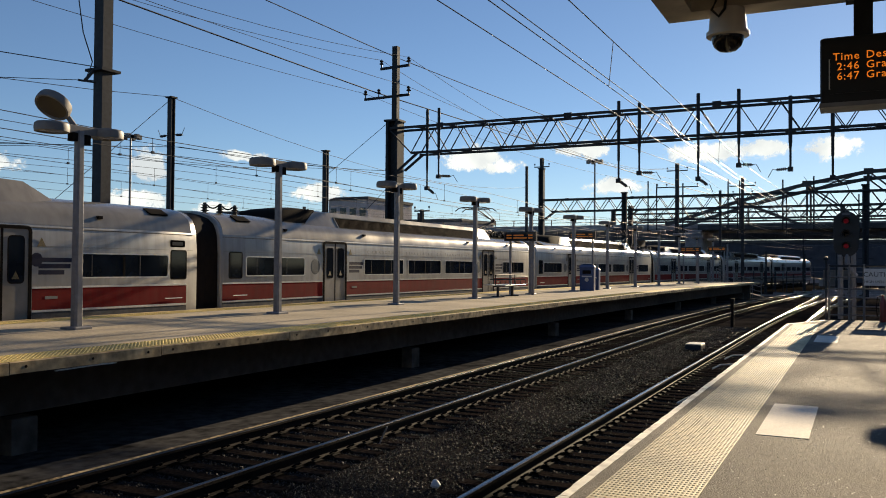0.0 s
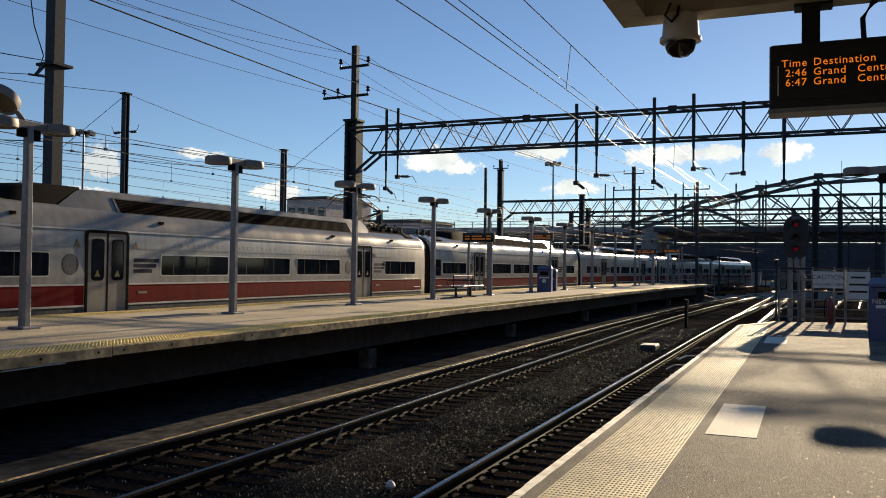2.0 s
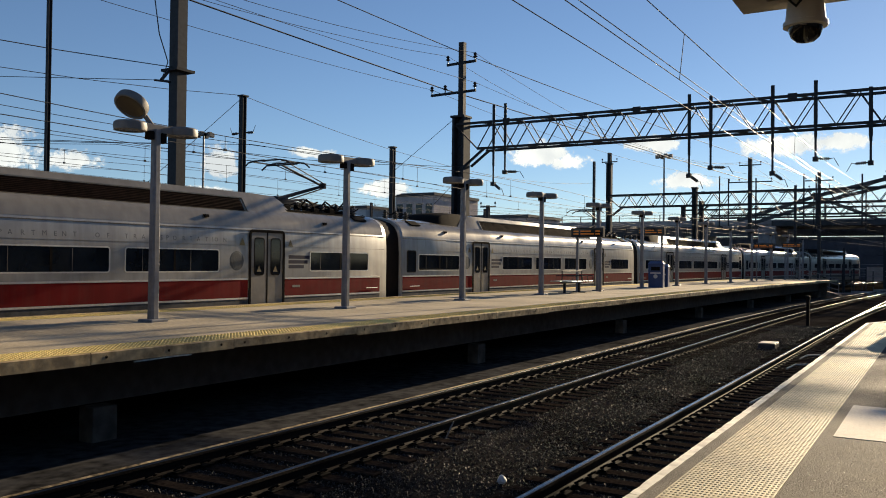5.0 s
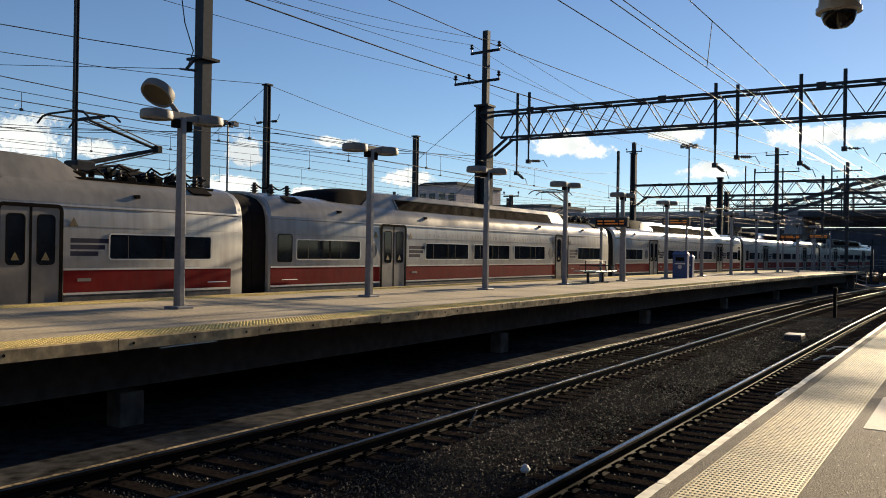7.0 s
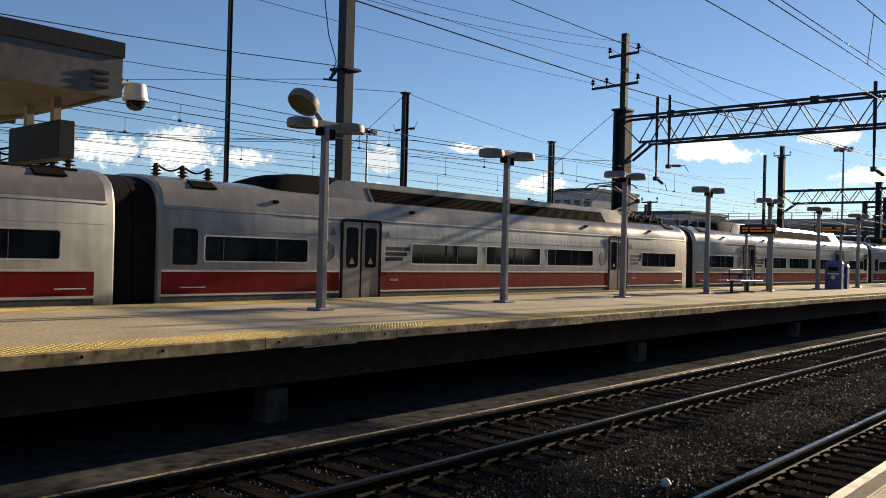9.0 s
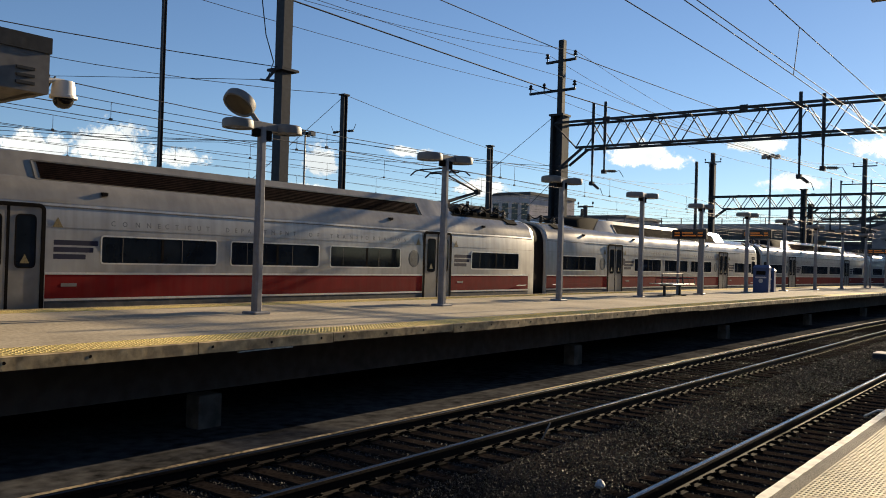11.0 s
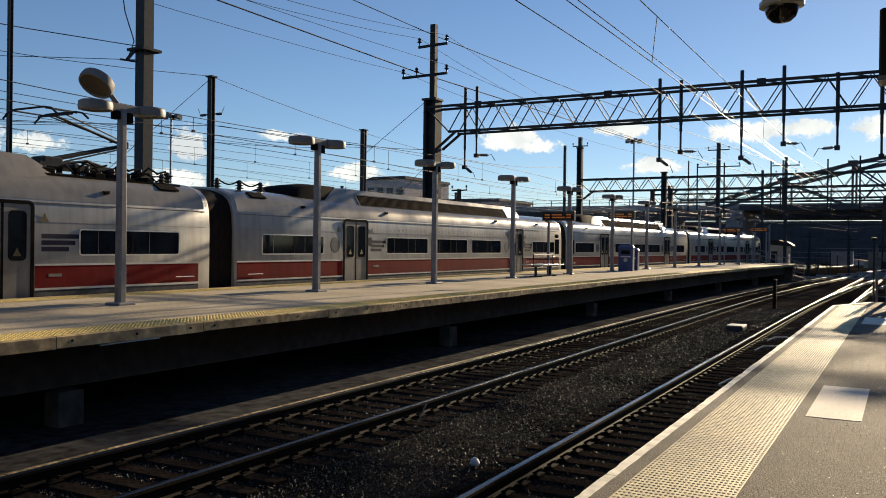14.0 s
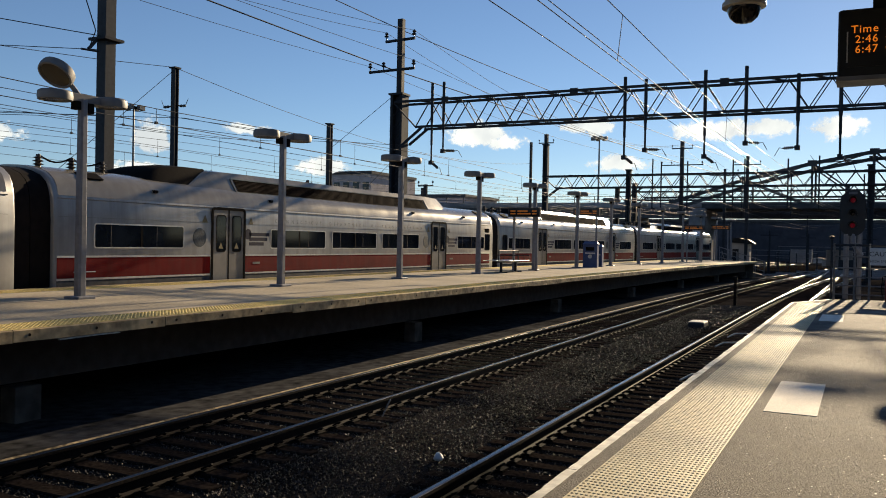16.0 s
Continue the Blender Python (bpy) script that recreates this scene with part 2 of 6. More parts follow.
# ---- mesh helpers ----
class Shape:
    """Collects boxes, rods and lofts into one mesh."""

    def __init__(self):
        self.v, self.f = [], []

    def add(self, verts, faces):
        k = len(self.v)
        self.v += [tuple(p) for p in verts]
        self.f += [tuple(i + k for i in q) for q in faces]
        return self

    def box(self, x0, x1, y0, y1, z0, z1, c=0.0):
        """A box with its four upright and top edges chamfered by c."""
        if c <= 0:
            vs = [(x, y, z) for z in (z0, z1) for x, y in ((x0, y0), (x1, y0), (x1, y1), (x0, y1))]
            return self.add(vs, [(3, 2, 1, 0), (4, 5, 6, 7), (0, 1, 5, 4), (1, 2, 6, 5), (2, 3, 7, 6), (3, 0, 4, 7)])
        rings = []
        for z, d in ((z0, 0), (z1 - c, 0), (z1, c)):
            a, b, e, g = x0 + d, x1 - d, y0 + d, y1 - d
            rings.append([(a + c, e, z), (b - c, e, z), (b, e + c, z), (b, g - c, z), (b - c, g, z), (a + c, g, z), (a, g - c, z), (a, e + c, z)])
        return self.loft(rings)

    def loft(self, rings, caps=True, closed=True):
        n = len(rings[0])
        vs = [p for r in rings for p in r]
        fs = [(i * n + j, i * n + (j + 1) % n, (i + 1) * n + (j + 1) % n, (i + 1) * n + j) for i in range(len(rings) - 1) for j in range(n if closed else n - 1)]
        if caps:
            fs += [tuple(range(n))[::-1], tuple(range((len(rings) - 1) * n, len(rings) * n))]
        return self.add(vs, fs)

    def rod(self, a, b, r, n=6, r2=None):
        a, b = Vector(a), Vector(b)
        d = (b - a).normalized()
        u = d.orthogonal().normalized()
        w = d.cross(u)
        rings = [[p + (u * math.cos(math.tau * i / n) + w * math.sin(math.tau * i / n)) * q for i in range(n)] for p, q in ((a, r), (b, r if r2 is None else r2))]
        return self.loft(rings)

    def tube(self, pts, r, n=5):
        pts = [Vector(p) for p in pts]
        rings = []
        for i, p in enumerate(pts):
            d = (pts[min(i + 1, len(pts) - 1)] - pts[max(i - 1, 0)]).normalized()
            u = (d.cross(Vector((0, 0, 1))) if abs(d.z) < 0.95 else d.cross(Vector((1, 0, 0)))).normalized()
            w = u.cross(d)
            rings.append([p + (u * math.cos(math.tau * k / n) + w * math.sin(math.tau * k / n)) * r for k in range(n)])
        return self.loft(rings)

    def beam(self, a, b, w, h):
        """A flat bar from a to b, w wide and h deep."""
        a, b = Vector(a), Vector(b)
        d = (b - a).normalized()
        u = (d.cross(Vector((0, 0, 1))) if abs(d.z) < 0.98 else Vector((1, 0, 0))).normalized()
        q = u.cross(d)
        return self.loft([[p + u * i * w / 2 + q * j * h / 2 for i, j in ((-1, -1), (1, -1), (1, 1), (-1, 1))] for p in (a, b)])

    def turned(self, profile, n=16, at=(0, 0, 0), m=None):
        """A body of revolution round z from (radius, height) pairs."""
        m = m or Matrix.Translation(at)
        rings = [[m @ Vector((max(r, 0.0005) * math.cos(math.tau * i / n), max(r, 0.0005) * math.sin(math.tau * i / n), z)) for i in range(n)] for r, z in profile]
        return self.loft(rings)

    def mesh(self, name, smooth=False):
        me = bpy.data.meshes.new(name)
        me.from_pydata(self.v, [], self.f)
        bm = bmesh.new()
        bm.from_mesh(me)
        bmesh.ops.recalc_face_normals(bm, faces=bm.faces)
        if smooth:
            for face in bm.faces:
                face.smooth = True
            for e in bm.edges:
                e.smooth = e.is_manifold and e.calc_face_angle(3.0) < radians(35)
        bm.to_mesh(me)
        bm.free()
        return me


def part(name, shape, mat, parent=None, label="", smooth=False):
    me = shape if isinstance(shape, bpy.types.Mesh) else shape.mesh(name, smooth)
    if not me.materials:
        me.materials.append(mat)
    ob = new(name, me)
    if parent:
        ob.parent = parent
    if label:
        ob["label"] = label
    return ob


def thing(name, at, label, category, group="", kind="", rz=0.0):
    ob = new(name)
    ob.matrix_basis = pose(*at, 0, 0, rz)
    ob.empty_display_size = 0.2
    return tagged(ob, label, category, group, kind)


def structure(name, shape, mat, label="", category="", smooth=False):
    return tagged(part(name, shape, mat, None, "", smooth), label, category, kind="structure")


def lettering(text, size, mat, m, name, parent=None, depth=0.002, align="LEFT", spacing=1.0):
    cu = bpy.data.curves.new(name, "FONT")
    cu.body, cu.size, cu.extrude, cu.align_x, cu.space_character = text, size, depth, align, spacing
    cu.resolution_u = 2
    tmp = new(name + "_tmp", cu)
    bpy.context.view_layer.update()
    me = bpy.data.meshes.new_from_object(tmp.evaluated_get(bpy.context.evaluated_depsgraph_get()))
    bpy.data.objects.remove(tmp)
    bpy.data.curves.remove(cu)
    me.transform(m)
    me.materials.clear()
    return part(name, me, mat, parent)


def strip(y0, y1, step=3.0):
    n = max(2, int(abs(y1 - y0) / step) + 1)
    return [y0 + (y1 - y0) * i / (n - 1) for i in range(n)]


def run(profile, x, y0, y1, step=3.0):
    """A profile of (dx, z) carried along the bent line at offset x."""
    return Shape().loft([[(x + dx + bend(y), y, z) for dx, z in profile] for y in strip(y0, y1, step)])


def rect(x0, x1, z0, z1):
    return [(x0, z0), (x1, z0), (x1, z1), (x0, z1)]

# ---- ground, tracks ----
g = Shape()
g.add([(-2500, -2500, BALLAST_Z - 0.06), (2500, -2500, BALLAST_Z - 0.06), (2500, 2500, BALLAST_Z - 0.06), (-2500, 2500, BALLAST_Z - 0.06)], [(0, 1, 2, 3)])
structure("ground", g, M_GROUND, "dark gravelly rail yard ground", "ground")
bed = Shape()
bed.loft([[(-9.0 + bend(y), y, BALLAST_Z - 0.04), (1.0 + bend(y), y, BALLAST_Z - 0.04), (1.0 + bend(y), y, BALLAST_Z + 0.004), (-9.0 + bend(y), y, BALLAST_Z + 0.004)] for y in strip(-20, 130)])
structure("ballast_bed", bed, M_BALLAST, "dark crushed stone ballast bed under the tracks", "ballast")
bed = Shape()
bed.loft([[(-60 + bend(y), y, BALLAST_Z - 0.04), (-15.2 + bend(y), y, BALLAST_Z - 0.04), (-15.2 + bend(y), y, BALLAST_Z), (-60 + bend(y), y, BALLAST_Z)] for y in strip(-30, 160)])
structure("ballast_bed", bed, M_BALLAST, "dark crushed stone ballast bed of the yard", "ballast")

RAIL_FOOT = [(-0.07, -0.165), (0.07, -0.165), (0.07, -0.15), (0.014, -0.135), (0.014, -0.05), (0.035, -0.04), (0.035, -0.006), (-0.035, -0.006), (-0.035, -0.04), (-0.014, -0.05), (-0.014, -0.135), (-0.07, -0.15)]
tie_mesh = Shape().box(-1.28, 1.28, -0.11, 0.11, -0.12, 0.0, 0.012).mesh("sleeper")
clip = Shape()
for sx in (-1, 1):
    rx = sx * GAUGE / 2
    clip.box(rx - 0.15, rx + 0.15, -0.09, 0.09, 0.0, 0.018)
    for side in (-1, 1):
        cx0 = rx + side * 0.085
        clip.tube([(cx0 - side * 0.02, -0.06, 0.03), (cx0 + side * 0.035, -0.05, 0.06), (cx0 + side * 0.055, 0.0, 0.075), (cx0 + side * 0.035, 0.05, 0.06), (cx0 - side * 0.02, 0.06, 0.03)], 0.012, 5)
clip_mesh = clip.mesh("rail_clips")


def track(x, y0, y1, ties_from=None, ties_to=None, label="", path=None):
    """Two rails on sleepers along the bent line; path(y) gives another centre line."""
    centre = path or (lambda y: x + bend(y))
    tr = thing("railway_track", (0, 0, 0), label or "rusty steel rails on dark timber sleepers", "railway track", "tracks", "structure")
    for sx in (-1, 1):
        for nm, prof, mat in (("rail", RAIL_FOOT, M_RUST), ("rail_head", [(-0.034, -0.008), (0.034, -0.008), (0.031, -0.004), (0.018, 0.0), (-0.018, 0.0), (-0.031, -0.004)], M_RAILHEAD)):
            sh = Shape().loft([[(centre(y) + sx * GAUGE / 2 + dx, y, RAIL_Z + dz) for dx, dz in prof] for y in strip(y0, y1, 2.0)])
            part(nm, sh, mat, tr, "polished running surface" if nm == "rail_head" else "")
    if ties_from is not None:
        y = ties_from
        while y < ties_to:
            rz = -math.degrees(math.atan((centre(y + 0.5) - centre(y - 0.5))))
            t = part("sleeper", tie_mesh, M_TIE, tr)
            t.matrix_basis = pose(centre(y) + random.uniform(-0.03, 0.03), y, RAIL_Z - 0.165 + random.uniform(-0.018, 0.0), 0, random.uniform(-0.4, 0.4), rz + random.uniform(-1.4, 1.4))
            c = part("rail_clips", clip_mesh, M_CLIP, tr)
            c.matrix_basis = pose(centre(y), y, RAIL_Z - 0.165, 0, 0, rz)
            y += 0.41
    return tr


track(TRACK_NEAR, -10, 130, -9.5, 60)
track(TRACK_MID, -10, 130, -9.5, 70)
track(TRACK_TRAIN, -40, 175)
for tx in (-21.8, -26.3, -30.8, -35.3):
    track(tx, -20, 150)


track(0, 36, 112, None, None, "crossover rails leaving the near track", lambda y: TRACK_NEAR + 0.0095 * (y - 36))
track(1.6, 62, 120)
track(6.2, 62, 120)

# loose stones of the ballast
rng = np.random.default_rng(4)
N = 115000
oct_v = np.array([(1, 0, 0), (-1, 0, 0), (0, 1, 0), (0, -1, 0), (0, 0, 1), (0, 0, -1)], float)
oct_f = np.array([(0, 2, 4), (2, 1, 4), (1, 3, 4), (3, 0, 4), (2, 0, 5), (1, 2, 5), (3, 1, 5), (0, 3, 5)])
yy = 4.0 + 34.0 * rng.random(N) ** 1.5
xx = rng.uniform(-8.2, -1.5, N)
size = rng.uniform(0.006, 0.013, N) * (1 + 0.02 * (yy - 4.0))
v = oct_v[None] * (size[:, None, None] * rng.uniform(0.6, 1.4, (N, 1, 3))) + rng.normal(0, 0.003, (N, 6, 3))
a = rng.uniform(0, 6.283, N)
ca, sa = np.cos(a)[:, None], np.sin(a)[:, None]
v = np.stack([v[..., 0] * ca - v[..., 1] * sa, v[..., 0] * sa + v[..., 1] * ca, v[..., 2]], -1)
v += np.stack([xx + np.maximum(0, yy - 30) ** 2 / 1380, yy, BALLAST_Z + 0.002 + size * 0.5 + 0.012 * rng.random(N)], -1)[:, None]
me = bpy.data.meshes.new("ballast_stones")
me.from_pydata(v.reshape(-1, 3).tolist(), [], (oct_f[None] + 6 * np.arange(N)[:, None, None]).reshape(-1, 3).tolist())
tagged(part("ballast_stones", me, M_STONE), "loose dark crushed ballast stones between the rails", "ballast", kind="stuff")

# ---- far platform ----
LIP = 0.32
structure("platform_far", run(rect(FAR_BACK - FAR_FRONT + 0.3, LIP - 0.3, -0.16, 0.0), FAR_FRONT, -25, FAR_END), M_FARDECK, "weathered tan concrete island platform deck", "platform")
for nm, x0, x1 in (("platform_edge", LIP - 0.3, LIP), ("platform_edge", FAR_BACK - FAR_FRONT, FAR_BACK - FAR_FRONT + 0.3)):
    edge = new(nm)
    tagged(edge, "stained yellowish platform edge boards with bolts", "platform edge", kind="structure")
    y = -24.0
    while y < FAR_END - 1:
        y2 = min(y + random.choice((2.4, 3.6, 3.0)), FAR_END)
        drop = random.uniform(-0.012, 0.02)
        part("edge_board", Shape().loft([[(FAR_FRONT + x0 + bend(q) , q, -0.15), (FAR_FRONT + x1 + bend(q), q, -0.15 + drop), (FAR_FRONT + x1 + bend(q), q, -0.012), (FAR_FRONT + x1 - 0.012 + bend(q), q, 0.0), (FAR_FRONT + x0 + bend(q), q, 0.0)] for q in strip(y + 0.006, y2 - 0.006, 1.8)]), M_FAREDGE, edge)
        if x1 == LIP:
            for q in (y + 0.22, y + 1.2, y + 2.15):
                part("bolt", Shape().rod((FAR_FRONT + LIP + bend(q), q, -0.07), (FAR_FRONT + LIP + bend(q) + 0.003, q, -0.07), 0.02, 8), M_RUST, edge)
        y = y2


def studs(name, xs, y0, y1, r, h, mat, label, z=0.0, pitch=0.06, sides=6):
    """Rows of raised truncated domes on a thin sheet."""
    ys = np.arange(y0, y1, pitch)
    gx, gy = [q.ravel() for q in np.meshgrid(xs, ys)]
    gx = gx + np.maximum(0, gy - 30) ** 2 / 1380
    an = np.arange(sides) * math.tau / sides
    low = np.stack([np.cos(an) * r, np.sin(an) * r, np.zeros(sides)], -1)
    top = np.stack([np.cos(an) * r * 0.6, np.sin(an) * r * 0.6, np.full(sides, h)], -1)
    one = np.concatenate([low, top])
    vs = one[None] + np.stack([gx, gy, np.full(len(gx), z)], -1)[:, None]
    k = np.arange(len(gx))[:, None] * 2 * sides
    faces = []
    for i in range(sides):
        j = (i + 1) % sides
        faces.append(np.concatenate([k + i, k + j, k + sides + j, k + sides + i], 1))
    quads = np.concatenate(faces).tolist()
    caps = (k + sides + np.arange(sides)[None]).tolist()
    me = bpy.data.meshes.new(name)
    me.from_pydata(vs.reshape(-1, 3).tolist(), [], quads + caps)
    return tagged(part(name, me, mat), label, "tactile paving", kind="stuff")


structure("tactile_sheet", run(rect(LIP - 0.66, LIP - 0.03, 0.0, 0.006), FAR_FRONT, -20, FAR_END - 1), M_TACTY, "worn yellow tactile warning strip", "tactile paving")
structure("tactile_sheet", run(rect(0.31, 0.92, 0.0, 0.006), FAR_BACK, -20, FAR_END - 1), M_TACTY, "worn yellow tactile warning strip", "tactile paving")
studs("tactile_domes", FAR_FRONT + LIP - 0.62 + np.arange(9) * 0.067, 3.0, 40.0, 0.024, 0.007, M_TACTY, "yellow raised tactile domes", 0.006, 0.067, 5)
studs("tactile_domes", FAR_BACK + 0.34 + np.arange(9) * 0.067, 6.0, 34.0, 0.024, 0.006, M_TACTY, "yellow raised tactile domes", 0.006, 0.067, 4)
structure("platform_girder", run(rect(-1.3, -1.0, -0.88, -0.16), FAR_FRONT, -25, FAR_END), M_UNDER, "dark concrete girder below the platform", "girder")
# wall added behind the girder so the space under the deck stays dark
structure("platform_closing_wall", run(rect(-5.4, -5.1, BALLAST_Z, -0.16), FAR_FRONT, -25, FAR_END), M_UNDER, "dark concrete closing wall under the platform", "wall")
structure("ledge", run([(-3.5, BALLAST_Z - 0.05), (1.04, BALLAST_Z - 0.05), (1.02, -1.325), (0.0, -1.36), (-3.5, -1.39)], FAR_FRONT, -20, 90), M_LEDGE, "dark concrete ledge under the platform", "ledge")
structure("kerb", run([(1.04, BALLAST_Z), (1.2, BALLAST_Z), (1.2, -1.295), (1.188, -1.275), (1.06, -1.268), (1.04, -1.29)], FAR_FRONT, -20, 90), M_KERB, "tan stained kerb beside the track", "kerb")
pil = Shape().box(-0.15, 0.15, -0.2, 0.2, 0, 0.52, 0.01).mesh("platform_pillar")
for i in range(8):
    y = -3.5 + 11.0 * i
    tagged(part("platform_pillar", pil, M_PILLAR), "square concrete pillar carrying the platform", "pillar", "platform pillars").matrix_basis = pose(FAR_FRONT - 0.85 + bend(y), y + 0.1, -1.41)
structure("platform_end_wall", Shape().box(FAR_BACK + bend(75) + 0.1, FAR_FRONT + bend(75) - 0.4, FAR_END - 0.4, FAR_END - 0.1, BALLAST_Z, -0.16), M_UNDER, "concrete end wall of the platform", "wall")

loose = thing("loose_strip", (FAR_FRONT + LIP - 0.02, 7.25, -0.172), "pale metal strip coming loose below the platform edge", "strip")
part("strip", Shape().loft([[(-0.02, y, dz), (0.012, y, dz), (0.012, y, dz + 0.016), (-0.02, y, dz + 0.016)] for y, dz in ((0.0, -0.006), (0.3, 0.0), (0.6, 0.004), (0.95, 0.002))]), M_EDGE, loose)

# ---- near platform ----
NEAR_X1 = 4.2
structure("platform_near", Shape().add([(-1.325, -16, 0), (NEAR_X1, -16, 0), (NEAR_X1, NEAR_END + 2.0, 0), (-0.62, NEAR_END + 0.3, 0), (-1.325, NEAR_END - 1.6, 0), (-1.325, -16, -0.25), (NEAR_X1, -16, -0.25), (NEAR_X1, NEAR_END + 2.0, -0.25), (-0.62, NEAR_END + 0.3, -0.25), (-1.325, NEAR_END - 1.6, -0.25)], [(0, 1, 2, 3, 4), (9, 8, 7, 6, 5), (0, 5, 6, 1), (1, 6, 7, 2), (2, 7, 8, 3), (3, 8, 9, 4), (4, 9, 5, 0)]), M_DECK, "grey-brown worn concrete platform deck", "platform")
edge = tagged(new("platform_edge"), "pale worn concrete edge strips", "platform edge", kind="structure")
y = -16.0
while y < NEAR_END - 1.7:
    y2 = min(y + 1.83, NEAR_END - 1.6)
    # worn ragged lip: short lengths chipped by different amounts
    rings, q = [], y + 0.005
    while q < y2 - 0.005:
        w = random.choice((0.0, 0.0, 0.0, 0.002, 0.007)) + random.uniform(-0.001, 0.001)
        b = random.uniform(-0.002, 0.002)
        rings.append([(-1.385 + w, q, -0.2), (-1.318 + b, q, -0.2), (-1.318 + b, q, 0.003), (-1.375 + w, q, 0.003), (-1.385 + w, q, -0.008)])
        q += random.uniform(0.03, 0.16)
    rings.append([(px, y2 - 0.005, pz) for px, _, pz in rings[-1]])
    part("edge_strip", Shape().loft(rings), M_EDGE, edge)
    y = y2
part("edge_strip", Shape().beam((-1.33, NEAR_END - 1.6, -0.1), (-0.66, NEAR_END + 0.3, -0.1), 0.1, 0.2), M_EDGE, edge)
structure("platform_wall_near", Shape().box(-0.9, -0.6, -16, NEAR_END - 1.5, BALLAST_Z, -0.25), M_UNDER, "dark concrete closing wall under the platform", "wall")
structure("tactile_sheet", Shape().box(-1.235, -0.735, -14, NEAR_END - 1.4, 0.0, 0.005), M_TACT, "worn cream tactile warning strip", "tactile paving")
studs("tactile_domes", -1.22 + np.arange(22) * 0.0224, 3.6, NEAR_END - 1.4, 0.0085, 0.003, M_TACT, "cream raised tactile domes", 0.005, 0.045, 6)
structure("floor_patch", Shape().box(-0.655, -0.31, 6.28, 7.78, 0.0, 0.004), M_PATCH, "cream painted rectangle on the platform", "patch")

structure("floor_patch", Shape().box(-0.655, -0.31, 14.65, 16.1, 0.0, 0.004), M_PATCH, "cream painted rectangle near the platform end", "patch")

# pale grit and trodden flecks on the deck, also painting in its sparkle
fl = Shape()
frng = random.Random(11)
for i in range(6500):
    fx, fy = frng.uniform(-0.7, 3.0), 3.0 + 17.0 * frng.random() ** 1.7
    fr, fa = frng.choice((0.0015, 0.0015, 0.002, 0.002, 0.003, 0.003, 0.004, 0.005)), frng.uniform(0, 6.28)
    pts = [(fx + fr * frng.uniform(0.6, 1.3) * math.cos(fa + k * 1.257), fy + fr * frng.uniform(0.6, 1.6) * math.sin(fa + k * 1.257)) for k in range(5)]
    fl.loft([[(px, py, 0.0) for px, py in pts], [(px, py, 0.0022) for px, py in pts]])
tagged(part("deck_flecks", fl, M_FLECK), "scattered pale grit flecks and painted glints on the platform", "grit", kind="stuff")

# ---- canopy over the near platform ----
structure("canopy_roof", Shape().box(-1.31, 6.0, -14, 6.55, 3.45, 3.6), M_CANOPY, "painted canopy roof deck over the platform", "canopy")
rim = Shape()
rim.box(-1.31, -1.1, -14, 6.55, 3.05, 3.45)
rim.box(-1.1, 6.0, 6.31, 6.55, 3.05, 3.45)
structure("canopy_fascia", rim, M_CANOPY, "beige painted canopy edge beam", "canopy")
for i in range(6):
    structure("canopy_beam", Shape().box(-1.1, 6.0, 4.5 - 2.6 * i, 4.75 - 2.6 * i, 3.12, 3.45), M_CANOPY, "beige painted canopy cross beam", "beam")
for cy in (1.5, -6.5):
    structure("canopy_column", Shape().box(3.2, 3.5, cy, cy + 0.3, 0.0, 3.15, 0.02), M_GALV, "grey steel canopy column", "column")


def cctv(at, scale, label):
    c = thing("cctv_camera", at, label, "cctv camera", "cctv cameras")
    s = scale
    part("housing", Shape().turned([(0.02, 0.0), (0.115 * s, 0.0), (0.125 * s, -0.05 * s), (0.135 * s, -0.16 * s), (0.15 * s, -0.165 * s), (0.15 * s, -0.195 * s), (0.12 * s, -0.2 * s)], 24), M_CCTV, c, "off-white plastic housing", True)
    part("dome", Shape().turned([(0.115 * s, -0.195 * s), (0.112 * s, -0.23 * s), (0.095 * s, -0.27 * s), (0.06 * s, -0.3 * s), (0.001, -0.312 * s)], 24), M_DOME, c, "smoked black dome", True)
    part("cable", Shape().tube([(-0.05 * s, -0.14 * s, 0.06 * s), (-0.09 * s, -0.15 * s, -0.03 * s), (-0.04 * s, -0.16 * s, -0.085 * s), (0.0, -0.15 * s, -0.03 * s), (0.0, -0.1 * s, 0.04 * s)], 0.011 * s, 6), M_BLACK, c)
    return c


cctv((-0.855, 6.38, 3.05), 1.0, "off-white dome cctv camera under the canopy edge")

# unseen walls, added to darken reflections and sky fill on the train
structure("unseen_wall", Shape().box(30, 32, -90, 62, BALLAST_Z - 0.06, 10.5), M_CONCRETE, "plain grey unseen wall added beyond the platform to shade the train", "wall")
structure("unseen_wall", Shape().box(-60, 32, -92, -90, BALLAST_Z - 0.06, 8.5), M_CONCRETE, "plain grey unseen wall added to close the yard", "wall")

# hanging departure display
disp = thing("departure_display", (0.72, 6.5, 2.315), "black hanging departure display with amber lettering", "display")
part("casing", Shape().box(-0.96, 0.96, -0.12, 0.12, 0, 0.455, 0.012), M_BLACK, disp)
part("base_rail", Shape().box(-0.965, 0.965, -0.125, 0.125, -0.03, 0.0), M_GALV, disp, "grey lower rail")
part("screen", Shape().box(-0.9, 0.9, -0.128, -0.12, 0.06, 0.41), M_BLACK, disp, "dark glass screen")
part("hanger", Shape().box(-0.75, -0.63, -0.06, 0.06, 0.455, 0.745), M_STEEL, disp)
part("hanger", Shape().box(0.63, 0.75, -0.06, 0.06, 0.455, 0.745), M_STEEL, disp)
